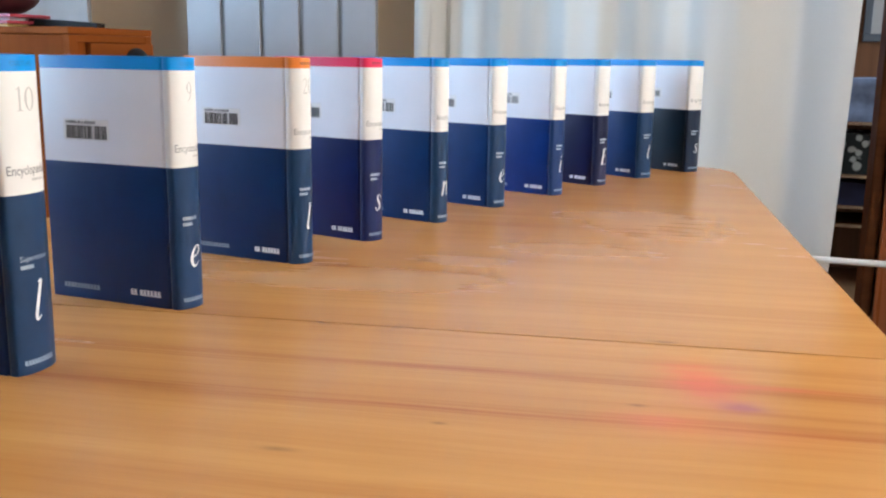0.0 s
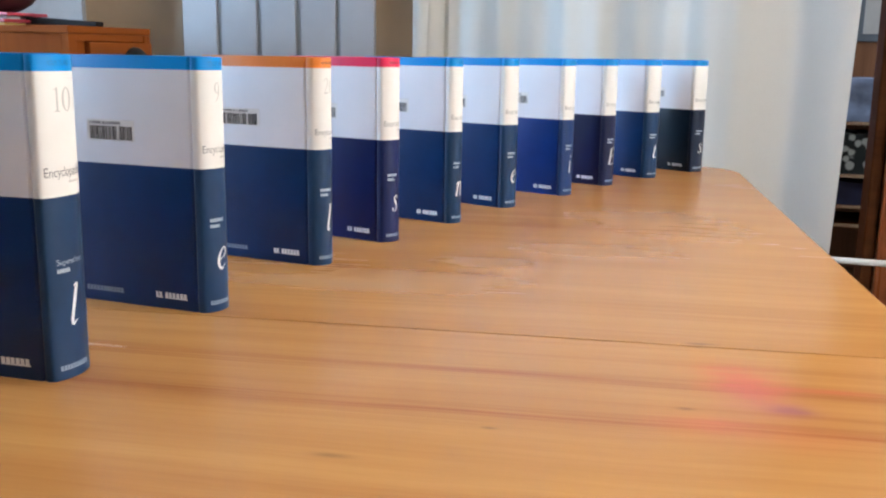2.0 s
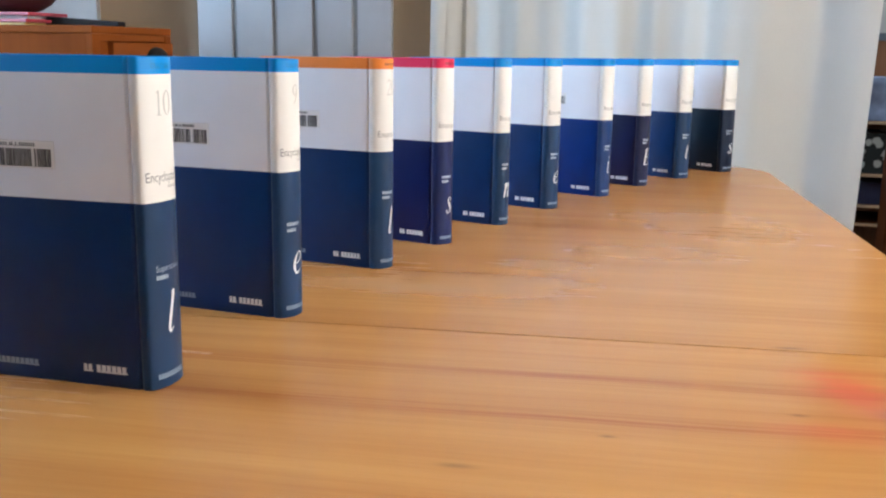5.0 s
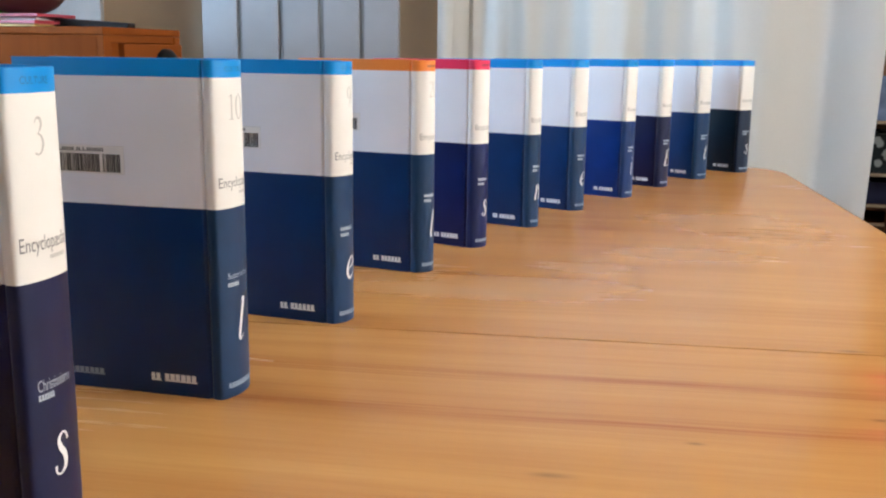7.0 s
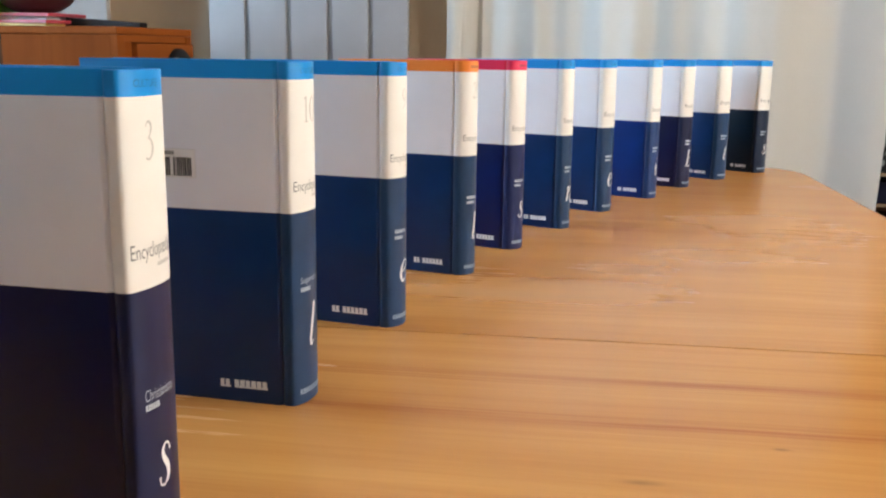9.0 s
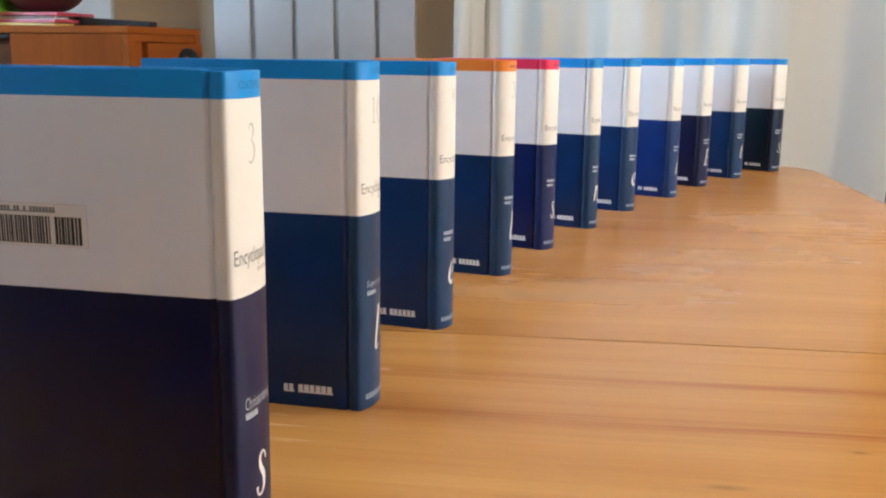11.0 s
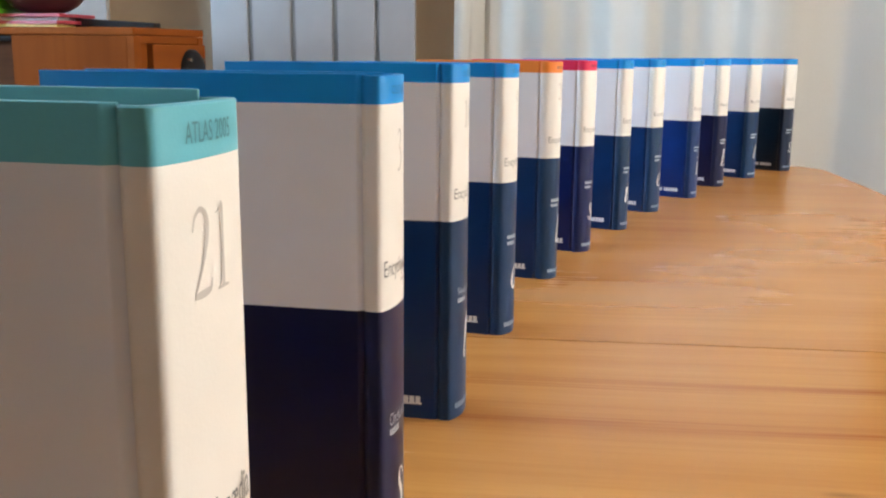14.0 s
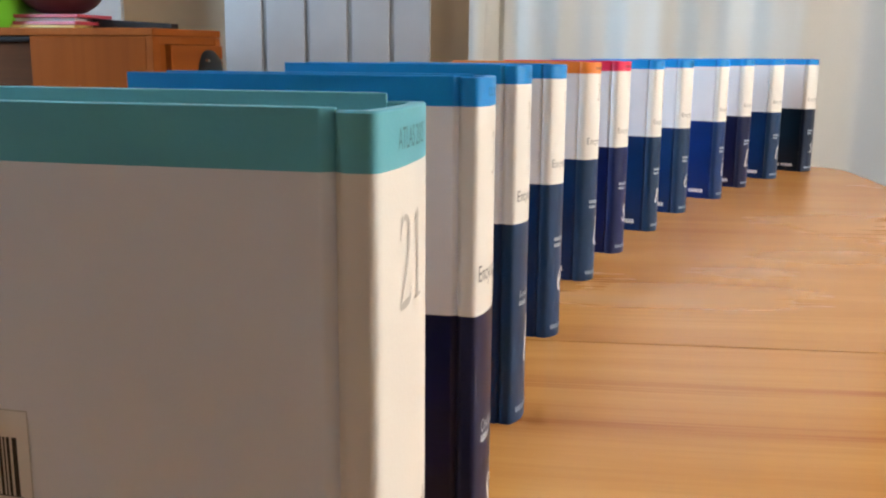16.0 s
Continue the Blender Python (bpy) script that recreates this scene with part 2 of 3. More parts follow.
BLACK_METAL = plain("black_metal", (0.010, 0.009, 0.009), 0.5, grain=0.05, spec=0.2)
STEEL = plain("screw_steel", (0.7, 0.68, 0.6), 0.25, 1.0)
GREEN_PLASTIC = plain("green_plastic", (0.16, 0.50, 0.03), 0.4)
GREY_PLASTIC = plain("grey_blue_plastic", (0.10, 0.13, 0.17), 0.4)
PAPER = plain("white_paper", (0.78, 0.77, 0.75), 0.7, vary=0.05)
RED_PAPER = plain("red_magazine_cover", (0.45, 0.05, 0.07), 0.4)
YELLOW_PAPER = plain("yellow_paper", (0.75, 0.55, 0.18), 0.5)
BROWN_LEATHER = plain("dark_brown_leather", (0.06, 0.02, 0.02), 0.35)
BLUE_CLOTH = plain("blue_grey_cloth", (0.20, 0.27, 0.42), 0.9, vary=0.4, scale=14, grain=0.5, grain_scale=150)
NAVY_CLOTH = plain("navy_cloth", (0.015, 0.02, 0.06), 0.9, grain=0.4)
PICTURE_FRAME = plain("picture_frame_paint", (0.09, 0.11, 0.13), 0.4)
PICTURE_MAT = plain("picture_mat", (0.38, 0.38, 0.36), 0.7)
CURTAIN = curtain_material("curtain_cloth", (0.86, 0.83, 0.77), 0.34)
GLASS = glass_material()
PAGES = page_material()
INK_DARK = plain("ink_dark_grey", (0.20, 0.20, 0.20), 0.5, grain=0.0)
INK_BLACK = plain("ink_black", (0.03, 0.03, 0.03), 0.5, grain=0.0)
INK_GREY = plain("ink_warm_grey", (0.52, 0.50, 0.47), 0.5, grain=0.0)
INK_WHITE = plain("ink_white", (0.80, 0.80, 0.80), 0.5, grain=0.0)
INK_PALE = plain("ink_pale_blue_grey", (0.26, 0.33, 0.42), 0.5, grain=0.0)
INK_SUBJECT = plain("ink_light_blue_grey", (0.42, 0.48, 0.55), 0.5, grain=0.0)
STICKER = plain("barcode_paper", (0.80, 0.78, 0.76), 0.5, grain=0.0)


def patterned_cloth():
    m, nt, b = node_material("black_and_white_leaf_cloth", 0.9, 0.0, 0.2)
    c = coords(nt)
    v = add(nt, "ShaderNodeTexVoronoi", Scale=22.0)
    nt.links.new(c, v.inputs["Vector"])
    f = math_node(nt, "ADD", v.outputs["Distance"], math_node(nt, "MULTIPLY", noise_node(nt, c, 30), 0.5))
    nt.links.new(mix_node(nt, ramp_node(nt, f, 0.62, 0.72), (0.34, 0.37, 0.35), (0.02, 0.025, 0.025)), b.inputs["Base Color"])
    return m


LEAF_CLOTH = patterned_cloth()


# ---- mesh helpers ----
def mesh_object(name, bm, material, smooth=False):
    bmesh.ops.recalc_face_normals(bm, faces=bm.faces)
    me = bpy.data.meshes.new(name)
    bm.to_mesh(me)
    bm.free()
    for mat in (material if isinstance(material, (list, tuple)) else [material]):
        me.materials.append(mat)
    if smooth:
        for p in me.polygons:
            p.use_smooth = True
        me.set_sharp_from_angle(angle=radians(38))
    return new(name, me)


def part(name, bm, material, parent, label="", smooth=False):
    ob = mesh_object(name, bm, material, smooth)
    ob.parent = parent
    if label:
        tagged(ob, label)
    return ob


def thing(name, m, label, category, group="", kind=""):
    ob = new(name)
    ob.empty_display_size = 0.05
    ob.matrix_basis = m
    return tagged(ob, label, category, group, kind)


def bevel_all(bm, width, segments=2, angle=35):
    edges = [e for e in bm.edges if len(e.link_faces) == 2 and e.calc_face_angle(0) > radians(angle)]
    if width and edges:
        bmesh.ops.bevel(bm, geom=edges, offset=width, segments=segments, affect="EDGES", profile=0.5, clamp_overlap=True)
    return bm


def box(x0, x1, y0, y1, z0, z1, bevel=0.0, segments=2):
    bm = bmesh.new()
    bmesh.ops.create_cube(bm, size=1.0)
    for v in bm.verts:
        v.co = Vector(((x0 + x1) / 2 + v.co.x * (x1 - x0), (y0 + y1) / 2 + v.co.y * (y1 - y0), (z0 + z1) / 2 + v.co.z * (z1 - z0)))
    return bevel_all(bm, bevel, segments)


def prism(points, z0, z1, bevel=0.0, segments=2, angle=35):
    """A solid with the outline points (x, y), from z0 to z1."""
    bm = bmesh.new()
    low = [bm.verts.new((x, y, z0)) for x, y in points]
    high = [bm.verts.new((x, y, z1)) for x, y in points]
    bm.faces.new(low[::-1])
    bm.faces.new(high)
    n = len(points)
    for k in range(n):
        bm.faces.new((low[k], low[(k + 1) % n], high[(k + 1) % n], high[k]))
    bmesh.ops.recalc_face_normals(bm, faces=bm.faces)
    return bevel_all(bm, bevel, segments, angle)


def tube(a, b, radius, sides=16):
    bm = bmesh.new()
    a, b = Vector(a), Vector(b)
    q = (b - a).to_track_quat("Z", "Y").to_matrix().to_4x4()
    bmesh.ops.create_cone(bm, cap_ends=True, segments=sides, radius1=radius, radius2=radius, depth=(b - a).length, matrix=Matrix.Translation((a + b) / 2) @ q)
    return bm


def merge(*parts):
    out = bmesh.new()
    for bm in parts:
        me = bpy.data.meshes.new("tmp")
        bm.to_mesh(me)
        bm.free()
        out.from_mesh(me)
        bpy.data.meshes.remove(me)
    return out


def structure(name, bm, material, label, category):
    return tagged(mesh_object(name, bm, material), label, category, kind="structure")


# ---- the room ----
structure("floor", box(-3.35, 1.8, -2.4, 6.2, -0.12, 0.0), FLOOR_WOOD, "brown wooden floor of the room", "floor")
structure("ceiling", box(-3.35, 1.8, -2.4, 6.2, 2.6, 2.72), CEILING_PAINT, "plain white painted ceiling", "ceiling")
# west wall with its window opening, y -0.10 to 1.60, z 0.90 to 2.20
structure("wall_west", merge(box(-3.35, -3.15, -2.4, -0.10, 0, 2.6), box(-3.35, -3.15, 1.60, 3.12, 0, 2.6),
                             box(-3.35, -3.15, -0.10, 1.60, 0, 0.90), box(-3.35, -3.15, -0.10, 1.60, 2.20, 2.6)), WALL_PAINT, "beige painted wall with a window", "wall")
# unseen wall, kept dark brown so the near covers get less bounced light
structure("wall_south", box(-3.15, 1.45, -2.4, -2.25, 0.0, 2.6), BOUNCE_PAINT, "unseen wall, brown to dim the light it bounces", "wall")
# side wall with its window opening, y 0.25 to 2.05, z 0.95 to 2.25
structure("wall_east", merge(box(1.45, 1.65, -2.4, 0.25, 0, 2.6), box(1.45, 1.65, 2.05, 3.12, 0, 2.6),
                             box(1.45, 1.65, 0.25, 2.05, 0, 0.95), box(1.45, 1.65, 0.25, 2.05, 2.25, 2.6)), WALL_PAINT, "beige painted wall with a wide window", "wall")
# back wall: glazed door opening x -0.95 to -0.05, second opening x 0.12 to 0.385, both to z 2.2
structure("wall_north", merge(box(-3.3, -0.95, 3.12, 3.32, 0, 2.6), box(-0.05, 0.12, 3.12, 3.32, 0, 2.6), box(0.60, 1.65, 3.12, 3.32, 0, 2.6),
                              box(-0.95, -0.05, 3.12, 3.32, 2.2, 2.6), box(0.12, 0.60, 3.12, 3.32, 2.2, 2.6)), WALL_PAINT, "beige wall with glazed door and doorway", "wall")


def side_window(name, m):
    w = thing(name, m, "wide white-framed window with two panes", "window", kind="structure")
    part("window_frame", merge(box(-0.03, 0.03, -0.90, -0.84, 0, 1.3, 0.004), box(-0.03, 0.03, 0.84, 0.90, 0, 1.3, 0.004),
                               box(-0.03, 0.03, -0.84, 0.84, 0, 0.06, 0.004), box(-0.03, 0.03, -0.84, 0.84, 1.24, 1.3, 0.004),
                               box(-0.028, 0.028, -0.03, 0.03, 0.06, 1.24, 0.004)), WHITE_PAINT, w)
    for y0, y1 in ((-0.84, -0.03), (0.03, 0.84)):
        p = part("pane", box(-0.002, 0.002, y0, y1, 0.06, 1.24), GLASS, w)
        p.visible_shadow = False
    return w


def glazed_door():
    w = thing("door_1", pose(-0.50, 3.15, 0.0), "white glazed door behind the curtain", "door", kind="structure")
    panes = ((-0.400, -0.352), (-0.134, 0.025), (0.200, 0.440))
    solids = ((-0.45, -0.400), (-0.352, -0.134), (0.025, 0.200), (0.440, 0.45))
    part("door_frame", merge(*[box(a, b, -0.02, 0.02, 0, 2.2, 0.003) for a, b in solids]), WHITE_PAINT, w)
    for a, b in panes:
        part("rail", merge(box(a + 0.0005, b - 0.0005, -0.018, 0.018, 0, 0.12), box(a + 0.0005, b - 0.0005, -0.018, 0.018, 2.1, 2.2)), WHITE_PAINT, w)
        p = part("pane", box(a, b, -0.002, 0.002, 0.12, 2.1), GLASS, w)
        p.visible_shadow = False
    part("rail", box(0.2005, 0.4395, -0.012, 0.012, 1.005, 1.03), WHITE_PAINT, w)
    return w


side_window("window_1", pose(1.53, 1.15, 0.95))
side_window("window_2", pose(-3.25, 0.75, 0.90) @ Matrix.Diagonal((1, 0.944, 1, 1)))
glazed_door()

# doorway's wooden jamb beside the curtain
jamb = thing("door_jamb", pose(0.325, 3.10, 0.0), "red-brown varnished wooden door frame", "door frame", kind="structure")
part("casing", box(0.055, 0.16, -0.005, 0.24, 0, 2.18, 0.005), JAMB_WOOD, jamb)
# darker wood than the casing paints the shadowed strip along its edge
part("stop_bead", box(0.018, 0.053, 0.02, 0.20, 0, 2.18, 0.008, 3), DARK_WOOD, jamb, "bead in dark wood, its shadow put into the colour")
structure("baseboard", box(-3.15, -0.95, 3.105, 3.118, 0, 0.09, 0.003), WHITE_PAINT, "white painted baseboard along the wall", "baseboard")

# next room, seen past the curtain
# opened on its unseen east side only for the added fill lamp
structure("wall_far_room", merge(box(-0.2, 1.8, 5.05, 5.2, 0, 2.6), box(-0.2, -0.05, 3.32, 5.05, 0, 2.6), box(1.65, 1.8, 3.32, 3.9, 0, 2.6), box(1.65, 1.8, 4.7, 5.05, 0, 2.6),
                                 box(1.65, 1.8, 3.9, 4.7, 0, 0.9), box(1.65, 1.8, 3.9, 4.7, 2.1, 2.6)), PANEL_WOOD, "brown wood-panelled wall of the next room", "wall")
structure("wall_outside", box(-3.3, -0.2, 6.05, 6.2, 0, 2.6), WALL_PAINT, "pale wall outside the glazed door", "wall")


# ---- the table ----
TABLE_TURN = 8.1
EDGE_X, FAR_Y, SEAM_Y, NEAR_Y, LEFT_X, TOP_Z = 0.305, 2.390, 0.897, -0.07, -0.80, 0.75


def rounded(x0, x1, y0, y1, radii, steps=10):
    """Outline of a rectangle; radii at (x0,y0), (x1,y0), (x1,y1), (x0,y1)."""
    pts = []
    for (cx, cy, a0), r in zip(((x0, y0, 180), (x1, y0, 270), (x1, y1, 0), (x0, y1, 90)), radii):
        if not r:
            pts.append((cx, cy))
            continue
        ox, oy = cx + (r if cx == x0 else -r), cy + (r if cy == y0 else -r)
        pts += [(ox + r * math.cos(radians(a0 + 90 * k / steps)), oy + r * math.sin(radians(a0 + 90 * k / steps))) for k in range(steps + 1)]
    return pts


table = thing("dining_table", pose(0, 0, 0, 0, 0, TABLE_TURN), "large worn varnished light wooden table with a red ink stain", "table")


def smooth(v):
    v = min(1.0, max(0.0, v))
    return v * v * (3 - 2 * v)


def bow(y):
    """How far the warped near leaf stands above the plane of the table, across its width."""
    return 0.0044 * smooth((SEAM_Y - y) / 0.215) * smooth((y - 0.49) / 0.17)


def leaf(outline):
    """A table leaf with rounded rims, square along the joint."""
    bm = prism(outline, TOP_Z - 0.03, TOP_Z)
    rims = [e for e in bm.edges if e.calc_face_angle(0) > radians(35) and not all(abs(v.co.y - SEAM_Y) < 0.003 for v in e.verts)]
    bmesh.ops.bevel(bm, geom=rims, offset=0.0025, segments=3, affect="EDGES", profile=0.5)
    if outline[0][1] < SEAM_Y - 0.1:
        for k in range(34):
            bmesh.ops.bisect_plane(bm, geom=bm.verts[:] + bm.edges[:] + bm.faces[:], plane_co=(0, 0.48 + 0.0125 * k, 0), plane_no=(0, 1, 0))
        for v in bm.verts:
            v.co.z += bow(v.co.y)
    return bm


part("table_leaf", leaf(rounded(LEFT_X, EDGE_X, NEAR_Y, SEAM_Y - 0.0012, (0.1, 0.1, 0, 0))), TABLE_WOOD, table, smooth=True)
part("table_leaf", leaf(rounded(LEFT_X, EDGE_X, SEAM_Y + 0.0012, FAR_Y, (0, 0, 0.13, 0.13))), TABLE_WOOD, table)
# dark strip just below the top stands in for shade in the gap
part("joint", box(LEFT_X + 0.003, EDGE_X - 0.003, SEAM_Y - 0.0011, SEAM_Y + 0.0011, TOP_Z - 0.028, TOP_Z - 0.0008), DARK_WOOD, table, "dark strip in the joint between the leaves, for its shade")
part("apron", merge(box(LEFT_X + 0.09, EDGE_X - 0.09, NEAR_Y + 0.09, NEAR_Y + 0.115, 0.62, 0.7185), box(LEFT_X + 0.09, EDGE_X - 0.09, FAR_Y - 0.115, FAR_Y - 0.09, 0.62, 0.7185),
                    box(LEFT_X + 0.09, LEFT_X + 0.115, NEAR_Y + 0.116, FAR_Y - 0.116, 0.62, 0.7185), box(EDGE_X - 0.115, EDGE_X - 0.09, NEAR_Y + 0.116, FAR_Y - 0.116, 0.62, 0.7185)), LEG_WOOD, table)
for lx in (LEFT_X + 0.15, EDGE_X - 0.15):
    for ly in (NEAR_Y + 0.15, FAR_Y - 0.15):
        part("leg", box(lx - 0.034, lx + 0.034, ly - 0.034, ly + 0.034, 0, 0.7185, 0.006), LEG_WOOD, table)


# ---- the books ----
BOOK_H, BOOK_W, BOARD = 0.245, 0.156, 0.0028


CORNER = 0.0017


def spine_point(s, thick, bulge, lift=0.0):
    """Point of the spine's outside at s = 0 (back corner) to 1 (front corner), moved out by lift."""
    def out(q):
        edge = max(0.0, CORNER - min(q, 1 - q) * thick)
        return bulge * (1 - abs(2 * q - 1) ** 2.4) - CORNER + math.sqrt(max(0.0, CORNER ** 2 - edge ** 2))
    e = 1e-3
    a, b = max(0.0, s - e), min(1.0, s + e)
    n = Vector(((b - a) * thick, out(a) - out(b))).normalized()
    return out(s) + n.x * lift, s * thick + n.y * lift


def board_profile(thick, front):
    """Outline of one board, seen from above; its inner end slopes down into the joint."""
    outer = [(-BOOK_W, 0), (-0.0108, 0), (-0.0103, 0.0001), (-0.0098, 0.0005), (-0.0086, 0.0017), (-0.0078, 0.0020)]
    pts = outer + [(-0.0078, BOARD), (-BOOK_W, BOARD)]
    return [(x, thick - y) for x, y in pts][::-1] if front else pts


def spine_profile(thick, bulge):
    """Outline of the spine from joint to joint: shoulder, rounded corner, curved back, corner, shoulder."""
    shoulder = [(-0.0082, 0.0026), (-0.0082, 0.0018), (-0.0077, 0.0016), (-0.0070, 0.0008), (-0.0062, 0.0003), (-0.0048, 0.0), (-0.0030, 0.0)]
    near = [CORNER * (1 - math.cos(radians(a))) / thick for a in range(0, 90, 15)]
    steps = 24
    run = near + [near[-1] + (1 - 2 * near[-1]) * k / steps for k in range(1, steps)] + [1 - q for q in near[::-1]]
    outer = shoulder + [spine_point(q, thick, bulge) for q in run] + [(x, thick - y) for x, y in shoulder[::-1]]
    inner = [(bulge * (1 - abs(2 * q - 1) ** 2.4) - 0.0034, 0.0026 + (thick - 0.0052) * q) for q in [k / 12 for k in range(13)]]
    return outer + inner[::-1]


def on_spine(thick, bulge):
    return lambda u, v: Vector((*spine_point(u, thick, bulge, 0.00016), v))


def on_cover(u, v):
    return Vector((u, -0.00018, v))


def blocks(rects, place, cuts=4):
    """Flat printed bars (u0, u1, v0, v1) laid on a surface."""
    bm = bmesh.new()
    for u0, u1, v0, v1 in rects:
        for k in range(cuts):
            a, b = u0 + (u1 - u0) * k / cuts, u0 + (u1 - u0) * (k + 1) / cuts
            bm.faces.new([bm.verts.new(place(u, v)) for u, v in ((a, v0), (b, v0), (b, v1), (a, v1))])
    return bm


def comb(u0, u1, v0, v1, letters, rng, place, foot=0.22, gaps=()):
    """One printed bar with letter-sized teeth, for writing that is not spelled out."""
    bm, w, cells = bmesh.new(), (u1 - u0) / letters, []
    for k in range(letters):
        a, b, c = u0 + w * k, u0 + w * (k + 0.74 + 0.10 * rng.random()), u0 + w * (k + 1)
        cells += [(a, b, k not in gaps), (b, c, False)]
    mid = v0 + (v1 - v0) * foot
    for a, b, tall in cells:
        bm.faces.new([bm.verts.new(place(u, v)) for u, v in ((a, v0), (b, v0), (b, mid), (a, mid))])
        if tall:
            bm.faces.new([bm.verts.new(place(u, v)) for u, v in ((a, mid), (b, mid), (b, v1), (a, v1))])
    bmesh.ops.remove_doubles(bm, verts=bm.verts, dist=1e-6)
    return bm


def lettering(text, u0, u1, v0, v1, place):
    """Letters in the built-in font, fitted into u0..u1, v0..v1 and laid on a surface."""
    data = bpy.data.curves.new("letters", "FONT")
    data.body, data.resolution_u = text, 3
    tmp = new("letters", data)
    bpy.context.view_layer.update()
    me = bpy.data.meshes.new_from_object(tmp.evaluated_get(bpy.context.evaluated_depsgraph_get()))
    bm = bmesh.new()
    bm.from_mesh(me)
    bpy.data.objects.remove(tmp)
    bpy.data.curves.remove(data)
    bpy.data.meshes.remove(me)
    xs, ys = [v.co.x for v in bm.verts], [v.co.y for v in bm.verts]
    x0, x1, y0, y1 = min(xs), max(xs), min(ys), max(ys)
    for v in bm.verts:
        v.co = place(u0 + (u1 - u0) * (v.co.x - x0) / (x1 - x0), v0 + (v1 - v0) * (v.co.y - y0) / (y1 - y0))
    return bm


# strokes of old-style figures and italic letters: (x, y, width) along each pen stroke, x-height 1
ROUND_0 = [(0.36, 1.55, 0.05), (0.10, 1.25, 0.15), (0.02, 0.78, 0.20), (0.10, 0.30, 0.15), (0.36, 0.0, 0.05), (0.62, 0.30, 0.15), (0.70, 0.78, 0.20), (0.62, 1.25, 0.15), (0.36, 1.55, 0.05)]
GLYPHS = {
    "0": [ROUND_0],
    "1": [[(0.02, 1.38, 0.04), (0.20, 1.46, 0.06), (0.30, 1.55, 0.10)], [(0.28, 1.50, 0.15), (0.28, 0.05, 0.15)], [(0.02, 0.02, 0.04), (0.28, 0.03, 0.07), (0.54, 0.02, 0.04)]],
    "2": [[(0.04, 1.18, 0.05), (0.14, 1.42, 0.07), (0.36, 1.53, 0.10), (0.58, 1.38, 0.15), (0.60, 1.08, 0.16), (0.42, 0.62, 0.10), (0.06, 0.08, 0.05)], [(0.04, 0.05, 0.10), (0.40, 0.06, 0.15), (0.68, 0.10, 0.10), (0.76, 0.28, 0.04)]],
    "3": [[(0.06, 1.30, 0.05), (0.20, 1.48, 0.08), (0.42, 1.46, 0.14), (0.50, 1.22, 0.15), (0.36, 0.94, 0.08), (0.24, 0.86, 0.05)],
          [(0.24, 0.86, 0.05), (0.46, 0.74, 0.12), (0.58, 0.46, 0.17), (0.46, 0.14, 0.12), (0.22, 0.0, 0.08), (0.02, 0.08, 0.10)]],
    "9": [[(0.62, 1.16, 0.14), (0.52, 1.46, 0.08), (0.32, 1.53, 0.06), (0.10, 1.34, 0.14), (0.06, 1.02, 0.17), (0.20, 0.74, 0.11), (0.40, 0.72, 0.06), (0.60, 0.92, 0.08)],
          [(0.62, 1.16, 0.14), (0.62, 0.80, 0.16), (0.48, 0.36, 0.11), (0.12, 0.0, 0.05)]],
    "l": [[(0.30, 1.46, 0.04), (0.46, 1.54, 0.08), (0.44, 1.42, 0.15), (0.22, 0.50, 0.15), (0.16, 0.16, 0.14), (0.22, 0.03, 0.09), (0.40, 0.18, 0.04)]],
    "e": [[(0.10, 0.46, 0.05), (0.36, 0.52, 0.06), (0.58, 0.70, 0.09), (0.58, 0.90, 0.09), (0.42, 0.98, 0.06), (0.18, 0.74, 0.12), (0.07, 0.36, 0.17), (0.16, 0.08, 0.14), (0.34, 0.03, 0.09), (0.60, 0.24, 0.04)]],
    "s": [[(0.56, 0.78, 0.09), (0.50, 0.94, 0.06), (0.36, 0.99, 0.06), (0.22, 0.86, 0.11), (0.26, 0.66, 0.16), (0.42, 0.42, 0.17), (0.42, 0.16, 0.13), (0.24, 0.01, 0.06), (0.08, 0.06, 0.06), (0.05, 0.24, 0.09)]],
    "n": [[(0.06, 0.82, 0.04), (0.22, 0.97, 0.08), (0.26, 0.88, 0.14), (0.06, 0.0, 0.14)], [(0.14, 0.40, 0.05), (0.40, 0.84, 0.07), (0.60, 0.97, 0.10), (0.66, 0.78, 0.14), (0.54, 0.22, 0.14), (0.58, 0.04, 0.10), (0.76, 0.18, 0.04)]],
    "i": [[(0.10, 0.82, 0.04), (0.26, 0.97, 0.08), (0.28, 0.86, 0.14), (0.14, 0.20, 0.14), (0.18, 0.03, 0.09), (0.36, 0.20, 0.04)], [(0.37, 1.30, 0.17), (0.385, 1.38, 0.17)]],
    "t": [[(0.36, 1.34, 0.05), (0.30, 1.02, 0.13), (0.14, 0.26, 0.15), (0.20, 0.04, 0.10), (0.40, 0.18, 0.04)], [(0.08, 0.93, 0.06), (0.50, 0.97, 0.06)]],
    "E": [[(0.36, 1.44, 0.17), (0.10, 0.06, 0.17)], [(0.20, 1.46, 0.06), (0.60, 1.46, 0.07), (0.92, 1.46, 0.06), (0.90, 1.16, 0.04)], [(0.24, 0.78, 0.06), (0.62, 0.78, 0.06), (0.70, 0.94, 0.04)], [(0.62, 0.78, 0.06), (0.60, 0.62, 0.04)],
          [(-0.04, 0.03, 0.06), (0.40, 0.03, 0.07), (0.70, 0.05, 0.06), (0.82, 0.40, 0.04)]],
}


